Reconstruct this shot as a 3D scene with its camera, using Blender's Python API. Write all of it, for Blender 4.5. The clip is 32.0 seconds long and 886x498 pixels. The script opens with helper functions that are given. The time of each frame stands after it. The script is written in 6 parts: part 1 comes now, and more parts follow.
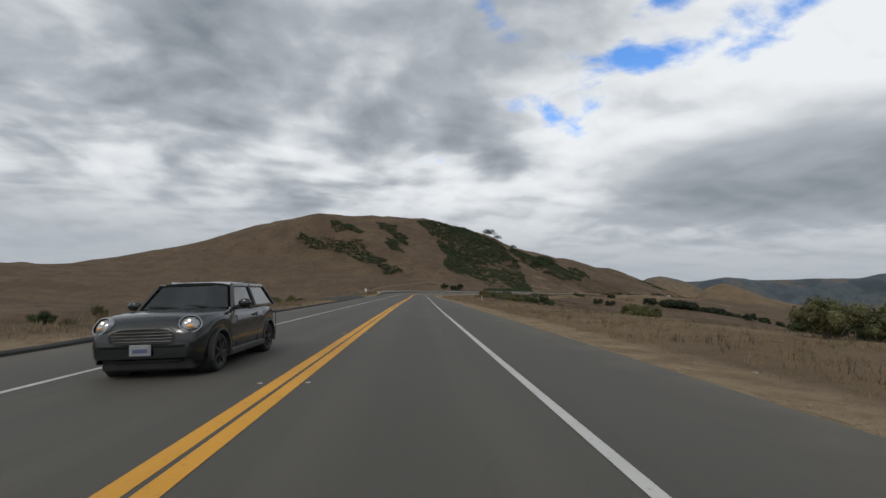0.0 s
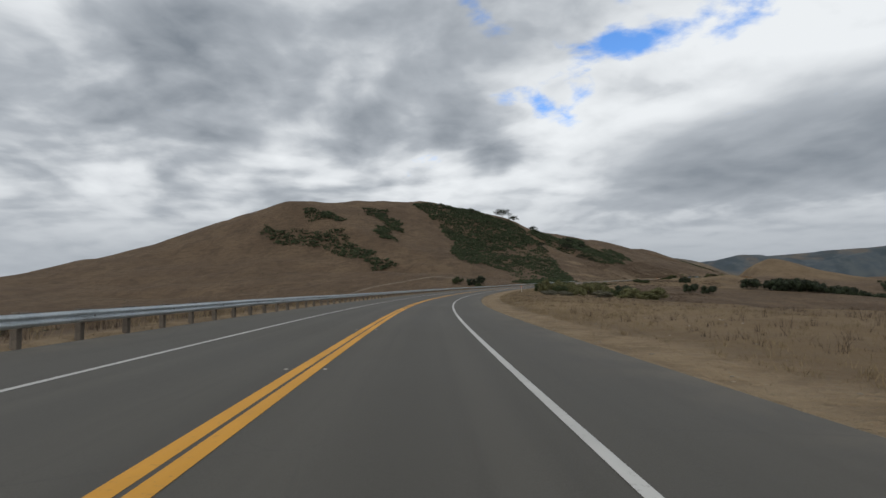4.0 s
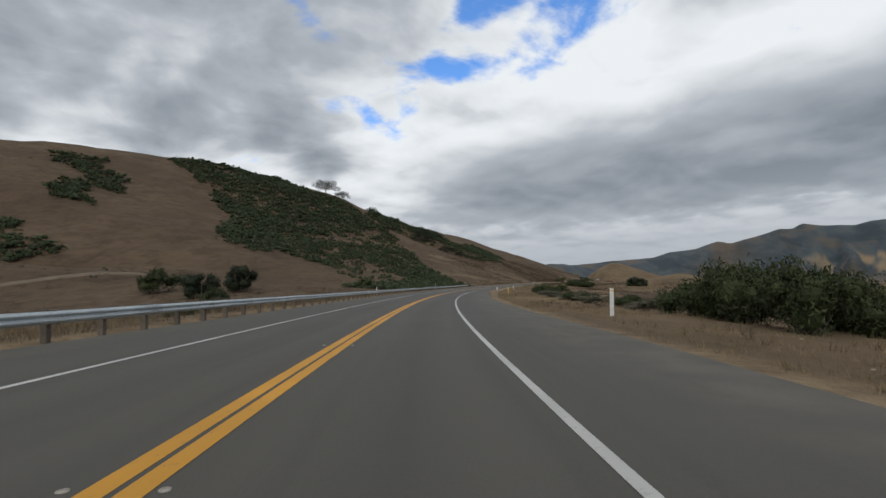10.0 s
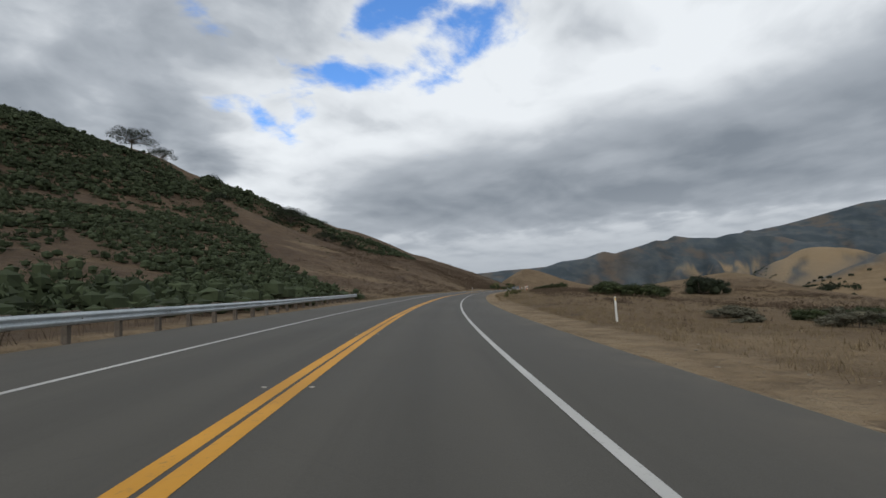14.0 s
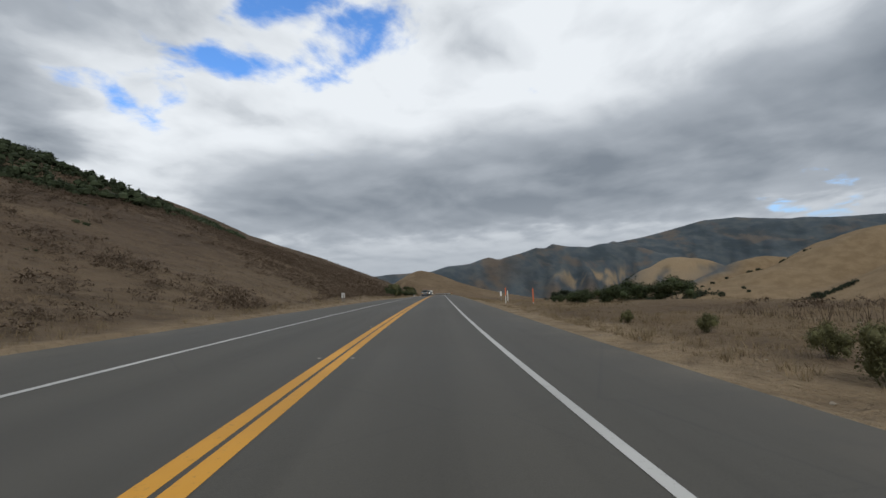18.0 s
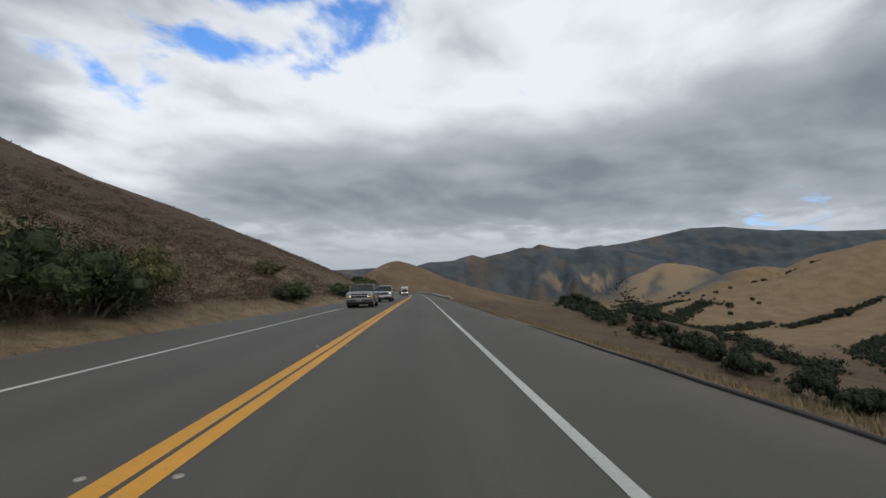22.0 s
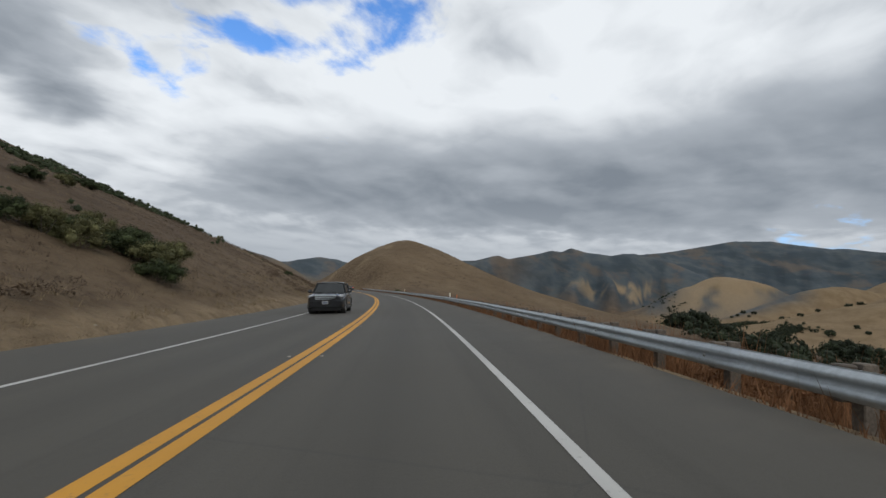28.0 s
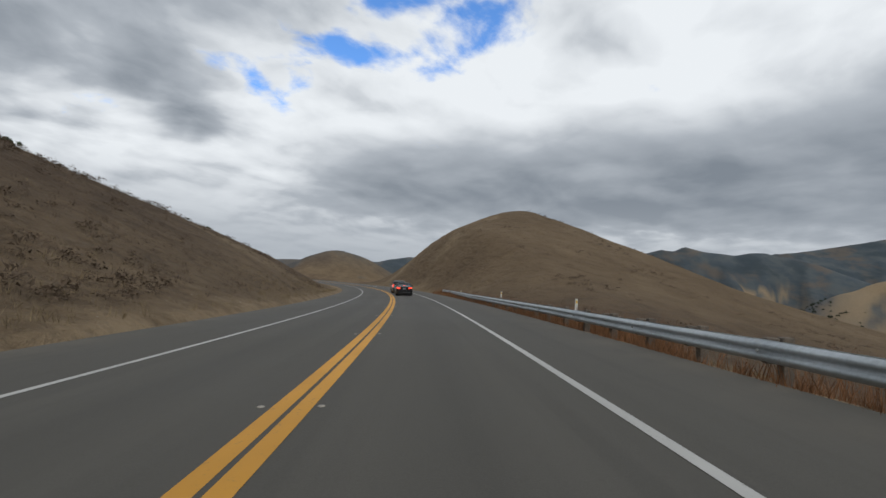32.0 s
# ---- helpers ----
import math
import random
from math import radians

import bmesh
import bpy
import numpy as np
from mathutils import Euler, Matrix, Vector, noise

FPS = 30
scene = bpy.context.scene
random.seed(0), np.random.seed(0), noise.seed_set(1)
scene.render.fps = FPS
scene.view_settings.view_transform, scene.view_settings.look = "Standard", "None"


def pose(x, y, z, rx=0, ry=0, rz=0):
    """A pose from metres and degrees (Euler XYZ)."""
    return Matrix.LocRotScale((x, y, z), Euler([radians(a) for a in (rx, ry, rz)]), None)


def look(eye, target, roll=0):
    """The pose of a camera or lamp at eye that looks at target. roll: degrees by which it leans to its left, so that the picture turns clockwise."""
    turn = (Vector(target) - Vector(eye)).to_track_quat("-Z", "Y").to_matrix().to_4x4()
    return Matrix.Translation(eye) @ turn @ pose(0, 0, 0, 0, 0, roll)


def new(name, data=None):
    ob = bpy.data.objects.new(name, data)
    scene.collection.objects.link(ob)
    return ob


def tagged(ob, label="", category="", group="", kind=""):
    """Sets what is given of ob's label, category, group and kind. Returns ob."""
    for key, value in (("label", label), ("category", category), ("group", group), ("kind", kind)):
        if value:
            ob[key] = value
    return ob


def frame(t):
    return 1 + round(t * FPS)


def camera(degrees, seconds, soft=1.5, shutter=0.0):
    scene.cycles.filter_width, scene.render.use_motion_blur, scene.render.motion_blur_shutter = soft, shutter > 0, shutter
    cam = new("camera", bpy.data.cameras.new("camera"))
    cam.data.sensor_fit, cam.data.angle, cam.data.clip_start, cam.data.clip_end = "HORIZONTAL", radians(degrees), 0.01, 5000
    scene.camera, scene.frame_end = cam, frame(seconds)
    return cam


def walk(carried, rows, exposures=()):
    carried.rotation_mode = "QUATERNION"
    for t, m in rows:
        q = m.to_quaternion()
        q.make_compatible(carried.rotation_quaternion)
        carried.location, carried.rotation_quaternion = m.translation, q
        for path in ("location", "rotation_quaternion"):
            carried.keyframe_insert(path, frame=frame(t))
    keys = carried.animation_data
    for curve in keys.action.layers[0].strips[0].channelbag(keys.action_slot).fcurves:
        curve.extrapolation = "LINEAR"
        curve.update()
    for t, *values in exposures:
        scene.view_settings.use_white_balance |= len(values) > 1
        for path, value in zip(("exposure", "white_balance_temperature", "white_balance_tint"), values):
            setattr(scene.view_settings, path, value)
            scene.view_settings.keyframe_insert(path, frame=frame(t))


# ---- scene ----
cam = camera(86.42, 32.0, soft=1.5)
# seconds, place, turn
PATH = [
    (0.0, 0.0, 0.0, 0.0, 95.08, -2.205, -3.055), (0.5, 0.034, 15.376, -0.006, 94.595, -1.935, -3.268),
    (1.0, 0.133, 30.766, -0.019, 94.516, -1.684, -3.462), (1.5, 0.282, 46.174, -0.039, 94.581, -1.391, -3.596),
    (2.0, 0.458, 61.601, -0.067, 94.586, -0.993, -3.585), (2.5, 0.599, 77.045, -0.101, 94.445, -0.403, -3.243),
    (3.0, 0.646, 92.498, -0.141, 94.78, 0.322, -2.868), (3.5, 0.624, 107.949, -0.183, 94.778, 1.028, -2.566),
    (4.0, 0.579, 123.382, -0.224, 94.79, 1.558, -2.754), (4.5, 0.741, 138.778, -0.26, 94.593, 1.834, -4.034),
    (5.0, 1.342, 154.108, -0.285, 94.64, 1.951, -5.917), (5.5, 2.499, 169.336, -0.298, 94.668, 2.015, -8.262),
    (6.0, 4.3, 184.42, -0.295, 94.288, 2.131, -10.673), (6.5, 6.654, 199.339, -0.275, 94.447, 2.352, -12.592),
    (7.0, 9.46, 214.086, -0.237, 94.646, 2.613, -14.245), (7.5, 12.642, 228.664, -0.183, 94.61, 2.842, -15.604),
    (8.0, 16.133, 243.08, -0.113, 94.907, 2.961, -16.889), (8.5, 19.956, 257.325, -0.029, 95.215, 2.908, -18.369),
    (9.0, 24.136, 271.374, 0.068, 95.354, 2.738, -19.987), (9.5, 28.702, 285.201, 0.178, 95.285, 2.554, -21.822),
    (10.0, 33.677, 298.781, 0.3, 95.195, 2.457, -23.648), (10.5, 39.016, 312.121, 0.435, 95.469, 2.481, -25.204),
    (11.0, 44.674, 325.236, 0.582, 95.445, 2.573, -26.715), (11.5, 50.657, 338.124, 0.739, 95.339, 2.69, -28.314),
    (12.0, 56.975, 350.79, 0.907, 95.396, 2.792, -29.914), (12.5, 63.629, 363.244, 1.084, 95.51, 2.885, -31.485),
    (13.0, 70.618, 375.502, 1.27, 95.476, 2.987, -33.043), (13.5, 77.935, 387.573, 1.465, 95.683, 3.068, -34.517),
    (14.0, 85.577, 399.463, 1.67, 95.758, 3.107, -36.081), (14.5, 93.592, 411.138, 1.883, 95.76, 3.078, -37.993),
    (15.0, 102.017, 422.561, 2.103, 95.837, 3.001, -39.872), (15.5, 110.788, 433.76, 2.327, 95.849, 2.914, -41.318),
    (16.0, 119.838, 444.769, 2.553, 95.849, 2.857, -42.68), (16.5, 129.172, 455.565, 2.778, 95.833, 2.878, -44.146),
    (17.0, 138.806, 466.122, 3.0, 95.897, 2.945, -45.792), (17.5, 148.803, 476.366, 3.215, 95.145, 2.974, -48.034),
    (18.0, 159.21, 486.225, 3.422, 95.593, 2.869, -50.111), (18.5, 169.924, 495.785, 3.619, 95.866, 2.573, -51.495),
    (19.0, 180.835, 505.149, 3.805, 95.818, 2.147, -52.384), (19.5, 191.845, 514.424, 3.979, 95.558, 1.689, -52.621),
    (20.0, 202.862, 523.709, 4.14, 95.395, 1.3, -52.582), (20.5, 213.886, 532.998, 4.287, 95.539, 0.979, -52.685),
    (21.0, 224.927, 542.28, 4.417, 95.516, 0.683, -52.744), (21.5, 235.967, 551.577, 4.529, 95.285, 0.445, -52.638),
    (22.0, 246.986, 560.908, 4.619, 95.176, 0.298, -52.52), (22.5, 257.998, 570.249, 4.69, 95.28, 0.315, -52.547),
    (23.0, 269.014, 579.573, 4.741, 95.089, 0.455, -52.599), (23.5, 280.025, 588.877, 4.776, 95.225, 0.589, -52.629),
    (24.0, 291.015, 598.158, 4.797, 95.09, 0.584, -52.597), (24.5, 301.947, 607.435, 4.809, 94.91, 0.418, -52.363),
    (25.0, 312.783, 616.725, 4.817, 95.047, 0.156, -52.116), (25.5, 323.532, 625.995, 4.825, 95.322, -0.198, -52.072),
    (26.0, 334.204, 635.216, 4.835, 94.979, -0.643, -52.055), (26.5, 344.793, 644.386, 4.847, 94.992, -1.259, -52.037),
    (27.0, 355.284, 653.518, 4.863, 95.004, -2.02, -51.83), (27.5, 365.625, 662.673, 4.879, 95.285, -2.762, -51.221),
    (28.0, 375.759, 671.923, 4.895, 95.159, -3.325, -50.206), (28.5, 385.614, 681.348, 4.906, 95.023, -3.645, -48.599),
    (29.0, 395.123, 691.011, 4.91, 95.069, -3.814, -46.917), (29.5, 404.331, 700.856, 4.907, 95.097, -3.903, -45.71),
    (30.0, 413.292, 710.823, 4.894, 94.94, -3.982, -44.584), (30.5, 421.992, 720.918, 4.871, 94.901, -4.048, -43.325),
    (31.0, 430.415, 731.148, 4.838, 94.654, -4.073, -41.998), (31.5, 438.551, 741.511, 4.795, 94.705, -4.078, -40.648),
    (32.0, 446.392, 752.004, 4.743, 94.619, -4.093, -39.271),
]
walk(cam, [(r[0], pose(*r[1:])) for r in PATH], [(0.0, 0.0, 6500, 10), (8.0, 0.0, 6480, 10), (17.0, 0.0, 6370, 10), (25.0, 0.0, 6370, 10), (32.0, 0.0, 6420, 10)])

# course of the road, a knot every 40 m: heading (degrees right of north), cross fall (degrees), height
ROAD_X, ROAD_Y, ROAD_S = -1.689, -100.001, -100
HEADING = (-0.08, -0.06, -0.08, -0.03, 0.63, -0.08, 1.35, 7.31, 12.01, 15.69, 20.58, 25.02, 29.46, 34, 38.85, 42.83, 48.55, 49.71, 49.74, 49.71, 49.82, 49.16, 49.07, 46.86, 42.63, 38.94, 35.51, 31.21, 26.79, 22.41, 17.98, 13.66, 9.34, 8.79, 8.92)
CROSSFALL = (-2.21, -2.21, -2.21, -1.87, -1.04, 0.68, 1.85, 2.09, 2.7, 2.92, 2.48, 2.65, 2.93, 3.12, 2.93, 2.95, 2.74, 1.56, 0.66, 0.31, 0.61, 0.01, -1.48, -3.42, -3.93, -4.09, -4.11, -4.11, -4.11, -4.11, -4.11, -4.11, -4.11, -4.11, -4.11)
RISE = (-1.33, -1.33, -1.33, -1.33, -1.36, -1.4, -1.45, -1.47, -1.38, -1.18, -0.89, -0.49, -0, 0.56, 1.16, 1.79, 2.35, 2.82, 3.19, 3.43, 3.55, 3.56, 3.54, 3.52, 3.52, 3.46, 3.39, 3.39, 3.39, 3.39, 3.39, 3.39, 3.39, 3.39, 3.39)

# ---- world, sun
class Nodes:
    """Short hand for building node trees."""

    def __init__(self, tree):
        self.t = tree
        tree.nodes.clear()

    def add(self, kind, **props):
        n = self.t.nodes.new("ShaderNode" + kind)
        for k, v in props.items():
            setattr(n, k, v)
        return n

    def put(self, socket, value):
        if isinstance(value, bpy.types.NodeSocket):
            self.t.links.new(value, socket)
        elif isinstance(value, (tuple, list)) and len(value) == 3 and socket.type == "RGBA":
            socket.default_value = (*value, 1)
        else:
            socket.default_value = value

    def math(self, op, a, b=None, c=None, clamp=False):
        n = self.add("Math", operation=op, use_clamp=clamp)
        for s, v in zip(n.inputs, (a, b, c)):
            if v is not None:
                self.put(s, v)
        return n.outputs[0]

    def vec(self, op, a, b=None):
        n = self.add("VectorMath", operation=op)
        self.put(n.inputs[0], a)
        if b is not None:
            self.put(n.inputs[3] if op == "SCALE" else n.inputs[1], b)
        return n.outputs["Value"] if op in ("DOT_PRODUCT", "LENGTH", "DISTANCE") else n.outputs["Vector"]

    def noise(self, vector, scale, detail=4.0, rough=.55, distortion=0.0):
        n = self.add("TexNoise")
        self.put(n.inputs["Vector"], vector)
        for k, v in (("Scale", scale), ("Detail", detail), ("Roughness", rough), ("Distortion", distortion)):
            self.put(n.inputs[k], v)
        return n.outputs["Fac"]

    def between(self, x, a, b, lo=0.0, hi=1.0):
        n = self.add("MapRange", interpolation_type="SMOOTHSTEP")
        for s, v in zip(n.inputs, (x, a, b, lo, hi)):
            self.put(s, v)
        return n.outputs[0]

    def mix(self, fac, a, b, blend="MIX"):
        n = self.add("Mix", data_type="RGBA", blend_type=blend)
        self.put(n.inputs[0], fac)
        self.put(n.inputs[6], a)
        self.put(n.inputs[7], b)
        return n.outputs[2]


def bearing(az, el):
    a, e = radians(az), radians(el)
    return (math.sin(a) * math.cos(e), math.cos(a) * math.cos(e), math.sin(e))


SUN_AZ, SUN_EL = 215, 48
world = bpy.data.worlds.new("sky")
scene.world = world
world.use_nodes = True
w = Nodes(world.node_tree)
way = w.add("TexCoord").outputs["Generated"]
sep = w.add("SeparateXYZ")
w.put(sep.inputs[0], way)
up = w.math("MAXIMUM", sep.outputs[2], 0.0)
el = w.math("MULTIPLY", w.math("ARCSINE", up), 180 / math.pi)
az = w.math("MULTIPLY", w.math("ARCTAN2", sep.outputs[0], sep.outputs[1]), 180 / math.pi)
# the cloud deck lies flat overhead, so that it crowds together towards the horizon
flat = w.add("CombineXYZ")
lift = w.math("ADD", up, .19)
w.put(flat.inputs[0], w.math("DIVIDE", sep.outputs[0], lift))
w.put(flat.inputs[1], w.math("DIVIDE", sep.outputs[1], lift))
plane = flat.outputs[0]
blue = w.add("TexSky", sky_type="NISHITA", sun_disc=False, sun_elevation=radians(SUN_EL), sun_rotation=radians(SUN_AZ), air_density=1.0, dust_density=.2, ozone_density=2.0)
clear = w.vec("MULTIPLY", blue.outputs[0], (.118, .176, .236))


def lobe(az, el, wide, amount):
    """A soft part of the cloud cover round one bearing."""
    return w.math("MULTIPLY", w.between(w.vec("DOT_PRODUCT", way, bearing(az, el)), math.cos(radians(wide)), 1.0), amount)


def total(*terms):
    """Adds the terms up; the first may be a number."""
    out = terms[0]
    for t in terms[1:]:
        out = w.math("ADD", out, t)
    return out


def lobes(*rows):
    return total(*(lobe(*r) for r in rows))


bend = w.add("TexNoise")
w.put(bend.inputs["Vector"], plane)
bend.inputs["Scale"].default_value, bend.inputs["Detail"].default_value = 1.1, 4.0
warped = w.vec("ADD", plane, w.vec("SCALE", w.vec("SUBTRACT", bend.outputs["Color"], (.5, .5, .5)), .40))
billow = w.noise(warped, 2.0, 8.0, .47)
shifted = w.noise(w.vec("ADD", warped, (-.05, -.08, 0)), 2.0, 8.0, .47)
broad = w.noise(w.vec("ADD", plane, (7.3, 2.1, 0)), .75, 4.0, .5)
fine = w.noise(w.vec("ADD", warped, (1.3, 9.4, 0)), 6.0, 6.0, .5)
torn = w.noise(w.vec("ADD", warped, (4.7, 3.3, 0)), 3.2, 9.0, .56)
# breaks that show the blue, in a slanting line, and one low down
gaps = w.math("MINIMUM", lobes((12, 20.5, 5, .26), (18, 22, 5, .40), (23, 24, 5, .30), (28, 28, 6, .46), (36, 30, 8, .48), (33, 34, 7, .40), (45, 33, 8, .46), (9, 28, 5, .28), (0, 15, 5, .22), (89, 7, 6, .62)), .50)
cover = w.between(total(w.math("MULTIPLY", torn, 2.1), w.math("MULTIPLY", billow, .5), w.math("MULTIPLY", gaps, -1.05), w.between(el, 11, 19, .22, 0.0)), .62, .95)
# thickness: the heavy bank up left with its ragged lower edge, the white sweep, the long grey shelf
heavy = lobes((-8, 27, 26, .37), (-34, 24, 20, .30), (13, 31, 10, .30), (8, 19, 7, .42), (-40, 16, 9, .22), (1, 20, 8, .20), (-16, 10, 6, .34), (9, 16, 4, .20), (-38, 7, 6, .22), (-27, 10, 5, .16), (95, 24, 16, .10), (-9, 20, 9, .16))
white = lobes((-13, 15.5, 6, .36), (-34, 11.5, 7, .36), (5, 12.5, 6, .42), (-17, 18, 4, .20), (24, 16, 10, .40), (40, 21, 13, .46), (57, 25, 16, .42), (72, 27, 15, .36), (17, 14, 6, .20))
top = w.math("MULTIPLY_ADD", az, .085, 13.2)
wave = w.math("MULTIPLY", w.math("SUBTRACT", billow, .5), 12.0)
over = w.math("SUBTRACT", w.math("ADD", el, wave), top)
shelf = w.math("MULTIPLY", w.math("MULTIPLY", w.between(over, -3.0, 5.0, 1.0, 0.0), w.between(w.math("ADD", el, w.math("MULTIPLY", w.math("SUBTRACT", fine, .5), 4.0)), 5.0, 9.0)), w.math("MULTIPLY", w.between(az, 12, 30), w.between(az, 105, 130, 1.0, 0.0)))
grey = total(.24, w.math("MULTIPLY", w.math("SUBTRACT", billow, .5), w.math("MULTIPLY_ADD", shelf, -.52, .92)), w.math("MULTIPLY", w.math("SUBTRACT", broad, .5), .55), w.math("MULTIPLY", w.math("SUBTRACT", fine, .5), w.math("MULTIPLY_ADD", shelf, -.20, .26)),
             w.math("MULTIPLY", w.math("SUBTRACT", billow, shifted), w.math("MULTIPLY_ADD", shelf, -.8, 1.5)), w.math("MULTIPLY", heavy, .80), w.math("MULTIPLY", white, -.46), w.math("MULTIPLY", shelf, .64), w.math("MULTIPLY", gaps, -.35), w.between(up, .5, .8, 0.0, .25))
ramp = w.add("ValToRGB")
w.put(ramp.inputs[0], grey)
ramp.color_ramp.elements[0].color = (.84, .872, .895, 1)
ramp.color_ramp.elements[1].color = (.215, .246, .284, 1)
for at_, shade in ((.25, (.72, .752, .78, 1)), (.58, (.425, .460, .500, 1))):
    ramp.color_ramp.elements.new(at_).color = shade
cloudy = w.mix(cover, clear, ramp.outputs[0])
hazy = w.mix(w.between(up, .04, .23, .90, 0.0), cloudy, (.405, .440, .480))
back = w.add("Background")
w.put(back.inputs[0], hazy)
back.inputs[1].default_value = 1.0
w.put(w.add("OutputWorld").inputs[0], back.outputs[0])

sun = new("sun", bpy.data.lights.new("sun", "SUN"))
sun.data.energy, sun.data.angle, sun.data.color = .9, radians(14), (1, .95, .87)
sun.matrix_world = look(Vector(bearing(SUN_AZ, SUN_EL)) * 500, (0, 0, 0))


# ---- materials
def surface(name, a, b, big=.4, fine=9.0, rough=.8, bump=.15, metal=0.0, grain=.35, coat=0.0, per_piece=0.0, glow=None, gloss=.5):
    """A material that varies between two colours at two scales, with fine relief."""
    m = bpy.data.materials.new(name)
    m.use_nodes = True
    n = Nodes(m.node_tree)
    at = n.add("TexCoord").outputs["Object"]
    far, near = n.noise(at, big, 5.0), n.noise(at, fine, 6.0, .65)
    col = n.mix(n.between(far, .35, .65), a, b)
    col = n.mix(grain, col, n.mix(n.between(near, .3, .7), tuple(c * .55 for c in a), tuple(min(1, c * 1.35) for c in b)))
    if per_piece:
        rnd = n.math("ADD", n.add("ObjectInfo").outputs["Random"], n.add("NewGeometry").outputs["Random Per Island"])
        col = n.mix(1.0, col, n.mix(n.math("FRACT", rnd), (1 - per_piece,) * 3, (1 + per_piece * .6,) * 3), "MULTIPLY")
    p = n.add("BsdfPrincipled")
    n.put(p.inputs["Base Color"], col)
    n.put(p.inputs["Roughness"], n.between(near, .2, .8, max(0, rough - .1), min(1, rough + .1)))
    p.inputs["Metallic"].default_value = metal
    p.inputs["Specular IOR Level"].default_value = gloss
    p.inputs["Coat Weight"].default_value = coat
    p.inputs["Coat Roughness"].default_value = .06
    if glow:
        p.inputs["Emission Color"].default_value = (*glow[:3], 1)
        p.inputs["Emission Strength"].default_value = glow[3]
    if bump:
        bp = n.add("Bump")
        bp.inputs["Strength"].default_value, bp.inputs["Distance"].default_value = bump, .05
        n.put(bp.inputs["Height"], near)
        n.put(p.inputs["Normal"], bp.outputs[0])
    n.put(n.add("OutputMaterial").inputs[0], p.outputs[0])
    return m


def asphalt_material():
    m = bpy.data.materials.new("worn_asphalt")
    m.use_nodes = True
    n = Nodes(m.node_tree)
    tc = n.add("TexCoord")
    uv = n.add("SeparateXYZ")
    n.put(uv.inputs[0], tc.outputs["UV"])
    at = tc.outputs["Object"]
    across, along = uv.outputs[0], uv.outputs[1]
    # wheel tracks: worn paler on both sides of each lane's darker middle
    lane = n.math("ABSOLUTE", n.math("SUBTRACT", n.math("ABSOLUTE", across), 1.75))
    track = n.between(n.math("ABSOLUTE", n.math("SUBTRACT", lane, .85)), 0, .55, 1, 0)
    oil = n.between(lane, 0, .5, 1, 0)
    stretch = n.add("CombineXYZ")
    n.put(stretch.inputs[0], n.math("MULTIPLY", across, 1.6))
    n.put(stretch.inputs[1], n.math("MULTIPLY", along, .035))
    streak = n.noise(stretch.outputs[0], 1.5, 6.0, .6)
    blotch, grit = n.noise(at, .09, 6.0, .6), n.noise(at, 60, 3.0, .7)
    col = n.mix(n.between(blotch, .3, .7), (.057, .0525, .0435), (.073, .0675, .056))
    col = n.mix(n.math("MULTIPLY", track, .65), col, (.083, .076, .063))
    col = n.mix(n.math("MULTIPLY", oil, .4), col, (.045, .0415, .0345))
    col = n.mix(n.between(streak, .45, .70, 0, .65), col, (.045, .0415, .0345))
    dust = n.between(n.math("ABSOLUTE", n.math("ADD", across, .3)), 4.4, 6.6)
    col = n.mix(n.math("MULTIPLY", dust, n.between(n.noise(at, .8, 5.0), .35, .7, .1, .65)), col, (.165, .138, .104))
    col = n.mix(.4, col, n.mix(grit, (.029, .027, .0225), (.119, .110, .093)))
    vor = n.add("TexVoronoi", feature="DISTANCE_TO_EDGE")
    n.put(vor.inputs["Vector"], n.vec("ADD", at, n.vec("SCALE", n.add("TexNoise").outputs["Color"], .6)))
    vor.inputs["Scale"].default_value = .22
    crack = n.math("MULTIPLY", n.between(vor.outputs["Distance"], 0, .006, 1, 0), n.between(n.noise(at, .05, 3.0), .5, .6))
    col = n.mix(n.math("MULTIPLY", crack, .30), col, (.035, .035, .035))
    p = n.add("BsdfPrincipled")
    n.put(p.inputs["Base Color"], col)
    n.put(p.inputs["Roughness"], n.between(blotch, .3, .7, .78, .9))
    bp = n.add("Bump")
    bp.inputs["Strength"].default_value, bp.inputs["Distance"].default_value = .35, .01
    n.put(bp.inputs["Height"], grit)
    n.put(p.inputs["Normal"], bp.outputs[0])
    n.put(n.add("OutputMaterial").inputs[0], p.outputs[0])
    return m


def paint_material(name, col, dirt):
    m = bpy.data.materials.new(name)
    m.use_nodes = True
    n = Nodes(m.node_tree)
    at = n.add("TexCoord").outputs["Object"]
    worn = n.between(n.noise(at, 14, 8.0, .7), .56, .72)
    soft = n.noise(at, .35, 4.0)
    c = n.mix(n.between(soft, .3, .7), col, tuple(v * .78 for v in col))
    c = n.mix(n.math("MULTIPLY", worn, .6), c, dirt)
    p = n.add("BsdfPrincipled")
    n.put(p.inputs["Base Color"], c)
    p.inputs["Roughness"].default_value = .7
    n.put(n.add("OutputMaterial").inputs[0], p.outputs[0])
    return m


